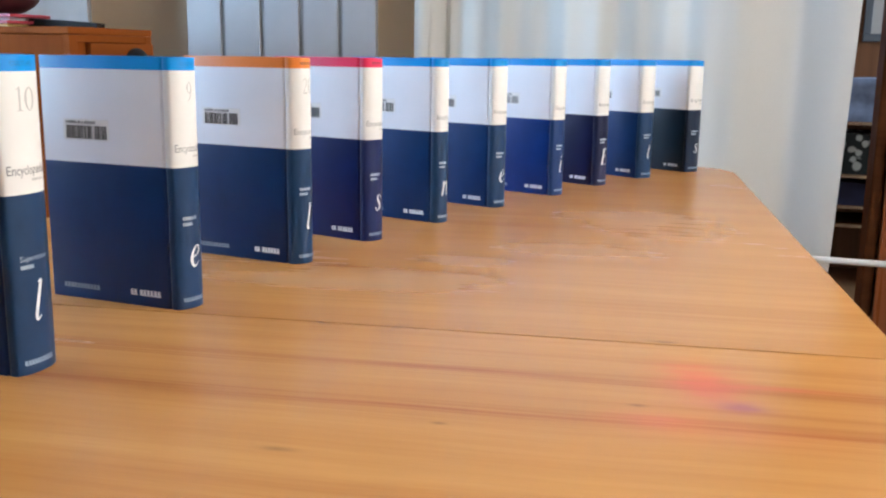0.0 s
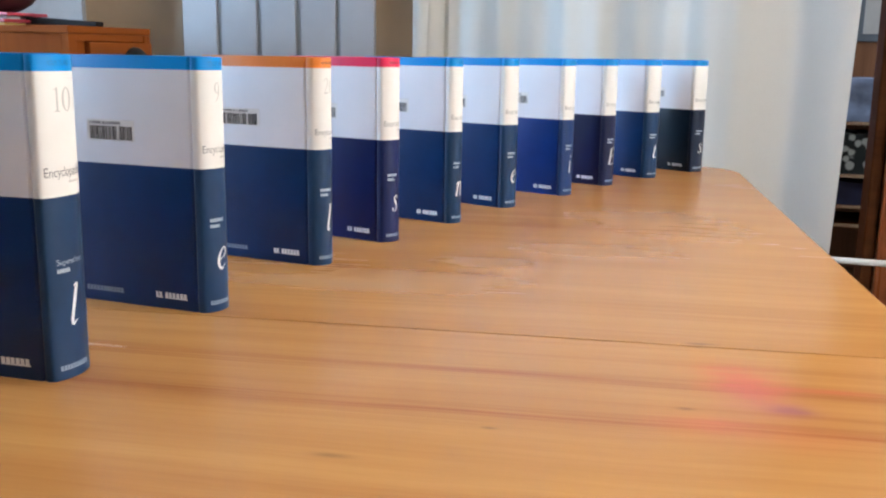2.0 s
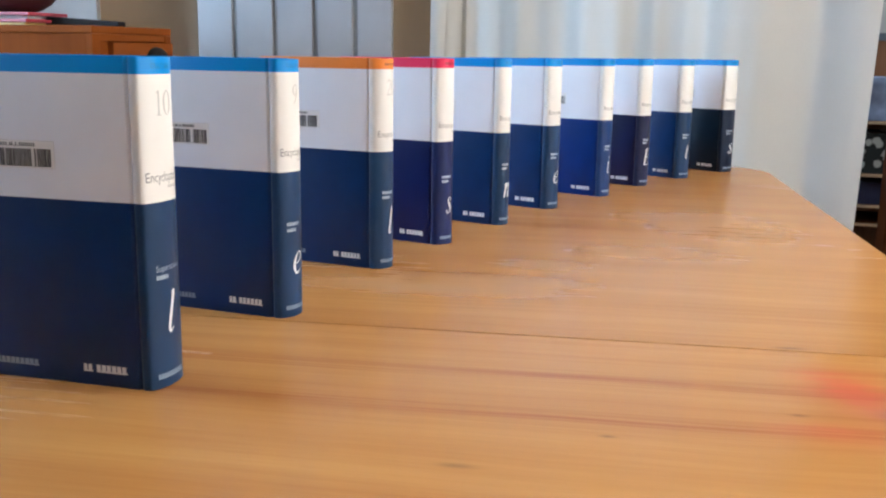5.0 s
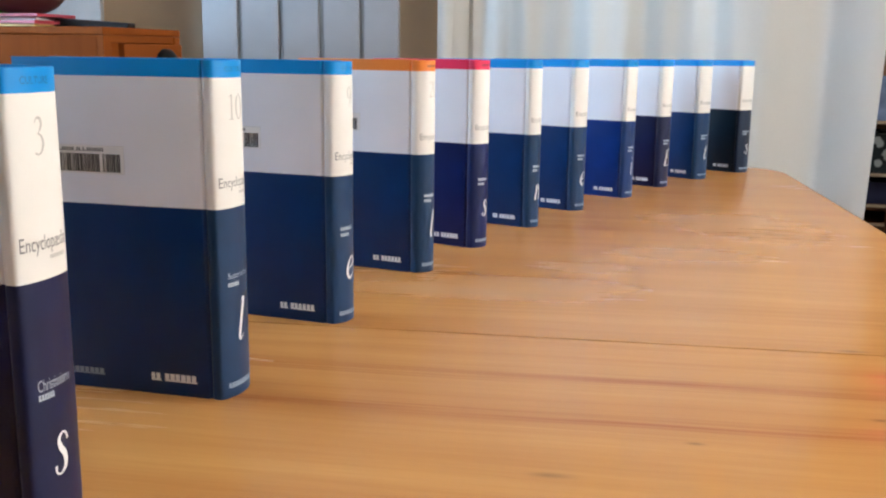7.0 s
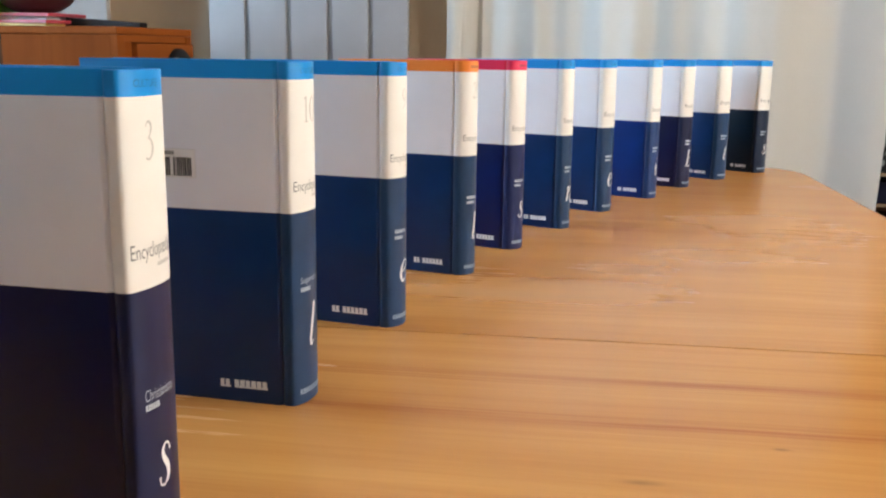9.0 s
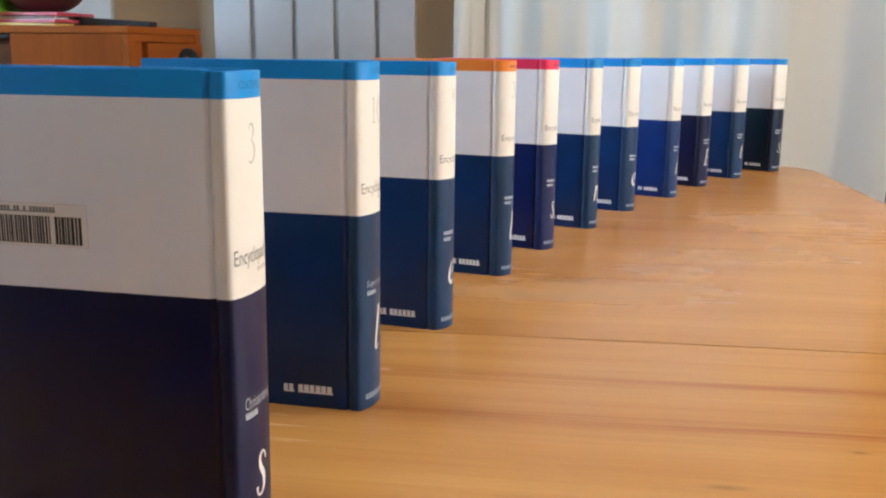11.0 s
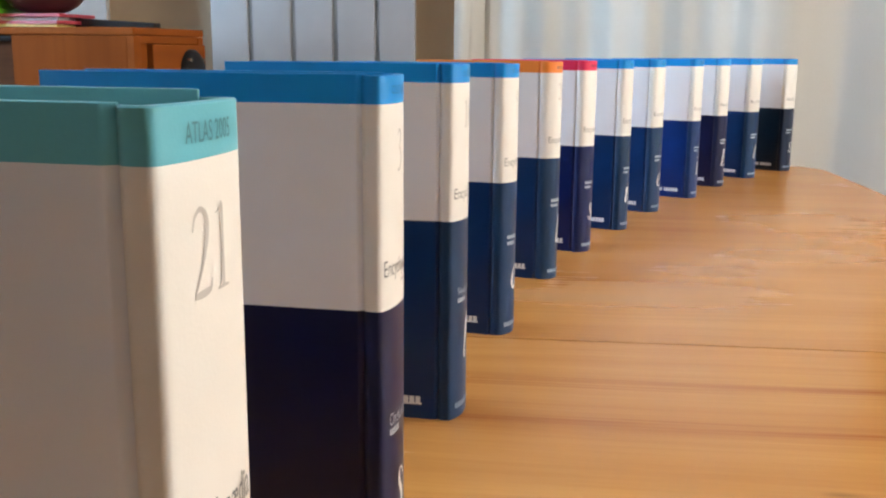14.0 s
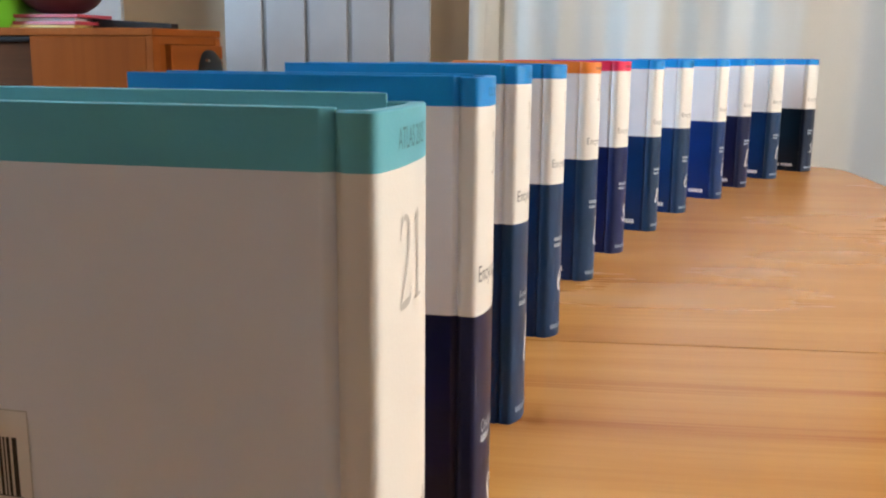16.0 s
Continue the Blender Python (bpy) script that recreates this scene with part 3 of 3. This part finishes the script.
def penned(text, u0, u1, v0, v1, place):
    """Figures or letters drawn with a broad pen, fitted into u0..u1, v0..v1 and laid on a surface."""
    ribbons, start = [], 0.0
    for ch in text:
        strokes = GLYPHS[ch]
        left = min(p[0] for st in strokes for p in st)
        right = max(p[0] for st in strokes for p in st)
        for st in strokes:
            pts = [Vector((x - left + start, y, w)) for x, y, w in st]
            path = []
            for k in range(len(pts) - 1):
                a, b, c, d = pts[max(0, k - 1)], pts[k], pts[k + 1], pts[min(len(pts) - 1, k + 2)]
                for q in range(6):
                    t = q / 6
                    path.append(0.5 * (2 * b + (c - a) * t + (2 * a - 5 * b + 4 * c - d) * t * t + (3 * b - a - 3 * c + d) * t ** 3))
            path.append(pts[-1])
            sides = []
            for k, p in enumerate(path):
                way = (path[min(k + 1, len(path) - 1)] - path[max(0, k - 1)]).to_2d()
                n = Vector((-way.y, way.x)).normalized() * p.z / 2
                sides.append((p.to_2d() + n, p.to_2d() - n))
            ribbons.append(sides)
        start += right - left + 0.24
    flat = [p for r in ribbons for pair in r for p in pair]
    x0, x1 = min(p.x for p in flat), max(p.x for p in flat)
    y0, y1 = min(p.y for p in flat), max(p.y for p in flat)

    def at(p):
        return place(u0 + (u1 - u0) * (p.x - x0) / (x1 - x0), v0 + (v1 - v0) * (p.y - y0) / (y1 - y0))

    bm = bmesh.new()
    for r in ribbons:
        verts = [(bm.verts.new(at(a)), bm.verts.new(at(b))) for a, b in r]
        for (a, b), (c, d) in zip(verts, verts[1:]):
            bm.faces.new((a, b, d, c))
    return bm


def book(m, thick, bulge, cover, spine_cover, band_ink, label, split, number="", letter="", word="", band_text="", culture=False, seed=1):
    rng = random.Random(seed)
    b = thing("book", m, label, "book", "row of encyclopedia volumes")
    back = part("back_cover", prism(board_profile(thick, False), 0.0, BOOK_H, 0.0005, 2, 60), cover, b, smooth=True)
    part("front_cover", prism(board_profile(thick, True), 0.0, BOOK_H + (0.0012 if band_text else 0.0), 0.0005, 2, 60), cover, b, smooth=True)
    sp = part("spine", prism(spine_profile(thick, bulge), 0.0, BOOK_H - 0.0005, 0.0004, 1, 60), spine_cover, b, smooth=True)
    inner = [(-BOOK_W + 0.005, BOARD), (-BOOK_W + 0.0065, thick / 2), (-BOOK_W + 0.005, thick - BOARD), (-0.0082, thick - BOARD), (-0.0046, thick - BOARD - 0.004), (bulge - 0.0055, thick / 2), (-0.0046, BOARD + 0.004), (-0.0082, BOARD)]
    part("page_block", prism(inner, 0.004, BOOK_H - 0.0035), PAGES, b, "cream paper page edges")
    # barcode label on the back cover
    shift = 0.0045 if number in ("3", "10") else 0.0005
    x0, x1, z0, z1 = -0.1300 + shift, -0.0740 + shift, 0.1630, 0.1832
    sticker = part("barcode_label", blocks([(x0, x1, z0, z1)], lambda u, v: Vector((u, -0.00010, v)), 1), STICKER, back, "white barcode label with a thin grey outline")
    t = 0.00025
    part("outline", blocks([(x0, x1, z0, z0 + t), (x0, x1, z1 - t, z1), (x0, x0 + t, z0 + t, z1 - t), (x1 - t, x1, z0 + t, z1 - t)], on_cover, 1), INK_GREY, sticker)
    bm, u, bz0, bz1 = bmesh.new(), x0 + 0.003, z0 + 0.0012, z1 - 0.006
    while u < x1 - 0.0035:
        w = rng.choice((0.0004, 0.0007, 0.0011, 0.0015))
        gap = 0.0026 if x0 + 0.0345 < u < x0 + 0.0370 else rng.choice((0.0003, 0.0004, 0.0006))
        for a, c, top in ((u, u + w, bz1), (u + w, u + w + gap, None)):
            bm.faces.new([bm.verts.new(on_cover(*q)) for q in ((a, bz0), (c, bz0), (c, bz0 + 0.0002), (a, bz0 + 0.0002))])
            if top:
                bm.faces.new([bm.verts.new(on_cover(*q)) for q in ((a, bz0 + 0.0002), (c, bz0 + 0.0002), (c, top), (a, top))])
        u += w + gap
    bmesh.ops.remove_doubles(bm, verts=bm.verts, dist=1e-6)
    part("barcode", bm, INK_BLACK, sticker)
    part("printed_line", comb(x0 + 0.003, x1 - 0.016, z1 - 0.0042, z1 - 0.0016, 22, rng, on_cover, 0.2, (1, 8, 11, 13)), INK_DARK, sticker)
    # publishers' marks along the foot, as plain bars
    part("foot_mark", comb(-0.0562, -0.0482, 0.0105, 0.0165, 2, rng, on_cover), INK_WHITE, back)
    part("foot_mark", comb(-0.0452, -0.0192, 0.0105, 0.0165, 6, rng, on_cover), INK_WHITE, back)
    part("foot_mark", comb(-0.1410, -0.0950, 0.0105, 0.0155, 11, rng, on_cover), INK_PALE, back)
    on = on_spine(thick, bulge)
    up = max(0.0, split - 0.1405)
    part("foot_mark", comb(0.12, 0.76, 0.0075, 0.0115, 11, rng, on), INK_PALE, sp)
    part("title_word", lettering("Encyclop\u00e6dia", 0.06, 0.92, 0.1530 + up, 0.1625 + up, on), INK_DARK, sp)
    part("title_line", comb(0.52, 0.85, 0.1500 + up, 0.1520 + up, 9, rng, on), INK_GREY, sp)
    if number:
        part("volume_number", penned(number, *((0.38, 0.56) if len(number) == 1 else (0.29, 0.71)), *((0.2060, 0.2245) if band_text else (0.2030, 0.2215)), on), INK_GREY, sp)
    else:
        part("volume_number", blocks([(0.34, 0.54, 0.2040, 0.2210)], on, 3), STICKER, sp)
    if band_text:
        part("band_word", lettering(band_text, 0.27, 0.80, 0.2368, 0.2410, on), band_ink, sp)
    elif culture:
        part("band_word", lettering("CULTURE", 0.22, 0.72, 0.2366, 0.2402, on), band_ink, sp)
    else:
        part("band_word", comb(0.22, 0.66, 0.2368, 0.2398, 8, rng, on), band_ink, sp)
    if word:
        part("subject_word", lettering(word, 0.16, 0.76, 0.0880, 0.0940, on), INK_SUBJECT, sp)
    else:
        part("subject_word", comb(0.16, 0.56, 0.0892, 0.0924, 8, rng, on), INK_SUBJECT, sp)
    part("subject_line", comb(0.16, 0.42, 0.0835, 0.0866, 6, rng, on), INK_SUBJECT, sp)
    if letter:
        width = {"l": 0.22, "i": 0.20, "t": 0.24, "s": 0.30, "e": 0.34, "n": 0.44, "E": 0.50}[letter]
        tall = {"l": 0.033, "i": 0.031, "t": 0.029, "E": 0.032}.get(letter, 0.0222)
        part("large_letter", penned(letter, 0.48 - width / 2, 0.48 + width / 2, 0.0412, 0.0412 + tall, on), INK_WHITE, sp, "large white italic letter")
    return b


SKY_BLUE, ORANGE, PINK, TEAL = (0.004, 0.27, 0.72), (0.84, 0.24, 0.040), (0.78, 0.030, 0.10), (0.13, 0.46, 0.56)
BLUE, PETROL, NAVY, DEEP, BRIGHT, DARK = (0.001, 0.027, 0.125), (0.0015, 0.026, 0.115), (0.004, 0.006, 0.045), (0.002, 0.010, 0.090), (0.0015, 0.025, 0.170), (0.001, 0.011, 0.028)
# near corner of spine x, y; turn; thickness; spine bulge; band; foot colour; number; letter; subject; band word; how it looks
BOOKS = [
    (-0.4298, 0.1640, 1.2, 0.0365, 0.0014, TEAL, NAVY, "21", "", "", "ATLAS 2005", "atlas volume with turquoise head band, standing on the table"),
    (-0.4612, 0.3950, 3.0, 0.0395, 0.0040, SKY_BLUE, NAVY, "3", "s", "Christianisme", "", "navy and white volume with light blue head band"),
    (-0.4838, 0.6185, 2.3, 0.0445, 0.0068, SKY_BLUE, PETROL, "10", "l", "Superstition", "", "petrol blue and white volume with light blue head band"),
    (-0.4921, 0.8427, -3.4, 0.0400, 0.0090, SKY_BLUE, BLUE, "9", "e", "", "", "dark blue and white volume with light blue head band"),
    (-0.4860, 1.0745, -7.3, 0.0370, 0.0120, ORANGE, PETROL, "20", "l", "", "", "dark blue and white volume with orange head band"),
    (-0.4637, 1.2388, -13.8, 0.0395, 0.0098, PINK, DEEP, "", "s", "", "", "navy and white volume with pink-red head band"),
    (-0.4248, 1.4139, -14.6, 0.0330, 0.0089, SKY_BLUE, PETROL, "", "n", "", "", "dark blue and white volume with light blue head band"),
    (-0.3877, 1.5921, -18.4, 0.0410, 0.0099, SKY_BLUE, BLUE, "", "e", "", "", "dark blue and white volume with light blue head band"),
    (-0.3234, 1.7719, -17.9, 0.0395, 0.0076, SKY_BLUE, BRIGHT, "", "i", "", "", "bright blue and white volume with light blue head band"),
    (-0.2747, 1.9430, -21.1, 0.0405, 0.0101, SKY_BLUE, NAVY, "", "E", "", "", "navy and white volume with light blue head band"),
    (-0.2099, 2.0985, -27.0, 0.0450, 0.0107, SKY_BLUE, BLUE, "", "t", "", "", "dark blue and white volume with light blue head band"),
    (-0.1259, 2.2538, -27.8, 0.0500, 0.0095, SKY_BLUE, DARK, "", "s", "", "", "dark petrol and white volume with light blue head band"),
]
SPLITS = {"21": 0.1390, "3": 0.1430, "10": 0.1409, "9": 0.1405, "20": 0.1385}   # height of the blue foot; 0.1375 on the rest
COVERS = {}
for k, (bx, by, turn, thick, bulge, band, blue, number, letter, word, band_text, look_text) in enumerate(BOOKS):
    key = (band, blue, SPLITS.get(number, 0.1375))
    if key not in COVERS:
        edges = (ATLAS_BAND_Z if band_text else BAND_Z, key[2])
        COVERS[key] = (cover_material("book_cover_print", band, blue, *edges), cover_material("lit_spine_print", band, blue, *edges, spine_lit=1.0),
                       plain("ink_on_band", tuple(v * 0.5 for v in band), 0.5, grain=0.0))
    across = by * math.cos(radians(TABLE_TURN)) - bx * math.sin(radians(TABLE_TURN))
    book(pose(bx, by, TOP_Z + bow(across), 0, 0, turn) @ Matrix.Diagonal((1, 1, 0.99 if number == "10" else 1, 1)), thick, bulge, *COVERS[key], "hardcover " + look_text, key[2], number, letter, word, band_text, band == SKY_BLUE, seed=k + 3)


# ---- curtain ----
def curtain():
    c = thing("curtain", pose(0, 3.04, 0), "long white translucent curtain hanging in soft folds", "curtain")
    bm = bmesh.new()
    xs = [-1.045 + 1.308 * k / 220 for k in range(221)]
    zs = [0.04 + 2.40 * k / 16 for k in range(17)]

    def depth(x, z):
        full = 0.75 + 0.25 * z / 2.4
        calm = 1 - 0.75 * min(1.0, max(0.0, (x + 0.20) / 0.15))
        d = (0.016 * math.sin(x * 27 + 0.6) + 0.010 * math.sin(x * 61 + 1.7) + 0.018 * math.sin(x * 11.5 - 0.4)) * calm
        # one deep fold beside the free edge, and a crease behind the hem
        back = min(1.0, max(0.0, (x + 0.07) / 0.175))
        out = min(1.0, max(0.0, (x - 0.105) / 0.125))
        d += 0.055 * back * back * (3 - 2 * back) - 0.085 * out * out * (3 - 2 * out)
        d += 0.045 * math.exp(-((x + 0.968) / 0.013) ** 2) - 0.02 * math.exp(-((x + 1.015) / 0.03) ** 2)
        return d * full + 0.006 * math.sin(z * 2.1 + x * 9)

    rows = [[bm.verts.new((x - 0.028 * (1.17 - z) * max(0.0, (x + 0.1) / 0.36), depth(x, z), z)) for x in xs] for z in zs]
    for r0, r1 in zip(rows, rows[1:]):
        for k in range(len(xs) - 1):
            bm.faces.new((r0[k], r0[k + 1], r1[k + 1], r1[k]))
    part("cloth", bm, CURTAIN, c, smooth=True)
    part("rod", tube((-1.15, 0.0, 2.46), (0.45, 0.0, 2.46), 0.012), BLACK_METAL, c, "black metal curtain rod")
    bm = bmesh.new()
    rows = []
    for k in range(9):
        z = 0.04 + 2.40 * k / 8
        wide = 0.030 + 0.026 * min(1.0, max(0.0, (z - 0.6) / 0.6))
        rows.append([bm.verts.new((-1.049 + wide * q / 8, -0.040 - 0.012 * math.sin(math.pi * q / 8), z)) for q in range(9)])
    for r0, r1 in zip(rows, rows[1:]):
        for q in range(8):
            bm.faces.new((r0[q], r0[q + 1], r1[q + 1], r1[q]))
    part("hem", bm, CURTAIN, c, "turned-back white edge of the curtain", smooth=True)
    return c


curtain()


# ---- radiator ----
def radiator():
    r = thing("radiator", pose(-1.53, 2.93, 0), "tall light grey panel radiator with dark gaps", "radiator")
    lefts = (-0.325, -0.178, -0.030, 0.113, 0.252)
    rights = (-0.194, -0.046, 0.096, 0.236, 0.368)
    for a, b in zip(lefts, rights):
        part("panel", box(a, b, 0.021, 0.03, 0.35, 1.85, 0.0035), RADIATOR_PAINT, r)
    part("back_plate", box(-0.318, 0.360, 0.0305, 0.06, 0.37, 1.83), RADIATOR_GAP, r, "metal behind the gaps, darkened for their shade")
    for x in (-0.28, 0.30):
        part("bracket", box(x - 0.02, x + 0.02, 0.0605, 0.19, 0.6, 0.65), RADIATOR_GAP, r)
        part("foot", box(x - 0.02, x + 0.02, 0.01, 0.05, 0.0, 0.3495, 0.003), RADIATOR_PAINT, r)
    return r


radiator()


# ---- chest of drawers and the things on it ----
def chest():
    c = thing("wooden_chest", pose(-1.552, 1.992, 0), "red-brown wooden chest with black cup handle", "chest")
    part("top", box(-0.95, 0.0, 0.0, 0.330, 1.035, 1.053, 0.003), CHEST_TOP_WOOD, c)
    part("side_panel", box(-0.322, -0.019, 0.002, 0.03, 0.06, 1.0345, 0.002), CHEST_WOOD, c)
    part("corner_post", box(-0.0185, 0.0, 0.0, 0.03, 0.0, 1.0345, 0.002), CHEST_TOP_WOOD, c, "lighter wooden corner post")
    part("corner_post", box(-0.035, 0.0, 0.300, 0.328, 0.0, 1.0345, 0.003), CHEST_TOP_WOOD, c)
    part("front_rail", box(-0.030, -0.002, 0.0305, 0.2995, 1.0175, 1.0345, 0.001), CHEST_TOP_WOOD, c)
    part("inner_panel", box(-0.030, -0.010, 0.0305, 0.070, 0.06, 1.017), CHEST_WOOD, c)
    part("back_panel", box(-0.95, -0.036, 0.301, 0.326, 0.06, 1.0345), CHEST_WOOD, c)
    part("left_panel", box(-0.95, -0.92, 0.0, 0.300, 0.0, 1.0345, 0.002), CHEST_WOOD, c)
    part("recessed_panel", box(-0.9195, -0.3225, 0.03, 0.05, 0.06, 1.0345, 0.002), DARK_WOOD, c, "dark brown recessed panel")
    part("rounded_rail", box(-0.9195, -0.3225, 0.006, 0.0295, 1.020, 1.0345, 0.006, 3), BLACK_PLASTIC, c)
    part("bottom", box(-0.9195, -0.0355, 0.051, 0.300, 0.06, 0.08), CHEST_WOOD, c)
    for z0, z1 in ((0.78, 1.0155), (0.52, 0.77), (0.26, 0.51)):
        d = part("drawer_front", box(-0.028, 0.006, 0.0705, 0.326, z0, z1, 0.003), CHEST_TOP_WOOD, c)
        zc, yc = z1 - 0.0725, 0.2450
        pts = [(0.053 * math.cos(radians(a)), 0.062 * math.sin(radians(a))) for a in range(0, 181, 12)]
        bm = bmesh.new()
        prev = None
        for depth_x, k in ((0.006, 1.0), (0.016, 0.98), (0.024, 0.86), (0.028, 0.60)):
            ring = [bm.verts.new((depth_x, yc + y * k, zc + z * k)) for y, z in pts]
            if prev:
                for q in range(len(pts) - 1):
                    bm.faces.new((prev[q], prev[q + 1], ring[q + 1], ring[q]))
            prev = ring
        bm.faces.new(prev)
        h = part("handle", bm, BLACK_METAL, d, "black cup handle", smooth=True)
        for y in (-0.034, 0.034):
            part("screw", tube((0.014, yc + y, zc + 0.036), (0.027, yc + y, zc + 0.036), 0.004, 10), STEEL, h)
    return c


chest()


case = thing("flat_case", pose(-1.810, 2.150, 1.053), "flat black tapered case lying on the wooden chest", "case")
bm = prism([(0, 0), (0.222, -0.006), (0.222, 0.026), (0.0, 0.036)], 0.0, 0.025)
for v in bm.verts:
    if v.co.x > 0.1 and v.co.z > 0.01:
        v.co.z = 0.013
part("shell", bevel_all(bm, 0.003, 2), BLACK_PLASTIC, case)
for k, (mat, dx, dy, rot, txt) in enumerate(((YELLOW_PAPER, 0.0, 0.0, 4, "yellow-edged"), (RED_PAPER, 0.01, 0.01, -3, "red"), (PAPER, -0.015, 0.02, 6, "white"), (RED_PAPER, 0.005, 0.015, 1, "dark red"))):
    mag = thing("magazine", pose(-1.985 + dx, 2.06 + dy, 1.053 + 0.0085 * k, 0, 0, rot), txt + " magazine in a small pile on the chest", "magazine", "magazines on the chest")
    part("cover", box(0, 0.18, 0, 0.15, 0.0, 0.0081, 0.001), mat, mag)


def bowl(m):
    t = thing("bowl", m, "dark brown shallow bowl on the magazines", "bowl")
    bm = bmesh.new()
    prof = [(0.0, 0.0), (0.034, 0.0), (0.058, 0.007), (0.080, 0.021), (0.096, 0.040), (0.0935, 0.042), (0.077, 0.026), (0.055, 0.012), (0.0, 0.005)]
    rings = [[bm.verts.new((r * math.cos(2 * math.pi * k / 32), r * math.sin(2 * math.pi * k / 32), z)) for k in range(32)] if r else [bm.verts.new((0, 0, z))] for r, z in prof]
    for a, b in zip(rings, rings[1:]):
        for k in range(32):
            f = [a[k % len(a)], a[(k + 1) % len(a)], b[(k + 1) % len(b)], b[k % len(b)]]
            bm.faces.new(list(dict.fromkeys(f)))
    part("shell", bm, BROWN_LEATHER, t, smooth=True)
    return t


bowl(pose(-1.890, 2.15, 1.0873))
green = thing("storage_box", pose(-2.165, 2.02, 1.053), "bright green plastic box with a grey front", "box")
part("shell", box(0, 0.19, 0, 0.2, 0, 0.10, 0.006, 3), GREEN_PLASTIC, green)
part("front_plate", box(0.02, 0.165, -0.004, -0.0005, 0.022, 0.09, 0.001), GREY_PLASTIC, green)
board = thing("white_board", pose(-2.512, 2.80, 0.0), "plain white board standing behind the chest", "board")
part("sheet", box(0, 0.375, 0, 0.02, 0.0, 1.6, 0.003), BOARD_PAINT, board)

# ---- past the table ----
rail = thing("handrail", pose(0, 2.90, 0), "thin white metal rail on posts", "rail")
part("bar", tube((0.0, 0, 0.450), (1.30, 0, 0.450), 0.009), WHITE_PAINT, rail)
for x in (0.01, 1.29):
    part("post", tube((x, 0, 0.0), (x, 0, 0.4405), 0.009), WHITE_PAINT, rail)

pic = thing("picture", pose(0.425, 5.028, 1.085), "framed picture in a grey mat on the panelled wall", "picture")
part("frame", merge(box(0, 0.5, 0, 0.02, 0, 0.035, 0.003), box(0, 0.5, 0, 0.02, 0.46, 0.5, 0.003), box(0, 0.035, 0, 0.02, 0.0355, 0.4595, 0.003), box(0.46, 0.5, 0, 0.02, 0.0355, 0.4595, 0.003)), PICTURE_FRAME, pic)
part("mat", box(0.0355, 0.4595, 0.008, 0.02, 0.0355, 0.4595), PICTURE_MAT, pic)

rack = thing("shelf_rack", pose(0.20, 4.60, 0), "dark shelf rack with slim steel edges", "shelf")
for z in (0.285, 0.368, 0.505, 0.735):
    sh = part("shelf", box(0.011, 0.889, 0.003, 0.39, z - 0.014, z, 0.001), DARK_WOOD, rack)
    part("edge_trim", box(0.011, 0.889, -0.001, 0.0025, z - 0.012, z + 0.002), STEEL, sh, "slim steel edge")
for x in (0.0, 0.90):
    for y in (0.0, 0.39):
        part("post", tube((x, y, 0), (x, y, 0.76), 0.010), BLACK_METAL, rack)


def soft_pile(name, m, sx, sy, sz, material, label, category, seed):
    """Cloth with a slack, uneven skin."""
    t = thing(name, m, label, category)
    bm = box(0, sx, 0, sy, 0, sz)
    bmesh.ops.subdivide_edges(bm, edges=bm.edges[:], cuts=14, use_grid_fill=True)
    for v in bm.verts:
        n = noise.noise(Vector((v.co.x * 9 + seed, v.co.y * 9, v.co.z * 16)))
        v.co.y -= 0.014 * n if v.co.y < sy * 0.5 else 0
        v.co.z += 0.010 * n * v.co.z / sz
    part("cloth", bm, material, t, smooth=True)
    return t


soft_pile("blanket", pose(0.25, 4.63, 0.7362), 0.80, 0.33, 0.185, BLUE_CLOTH, "folded blue-grey blanket on the rack", "blanket", 1.0)
soft_pile("cushion", pose(0.24, 4.63, 0.5062), 0.82, 0.33, 0.175, LEAF_CLOTH, "black and white leaf-patterned cushion on the rack", "cushion", 4.0)
soft_pile("folded_cloth", pose(0.24, 4.63, 0.3692), 0.82, 0.33, 0.10, NAVY_CLOTH, "folded navy blue cloth on the rack", "cloth", 7.0)
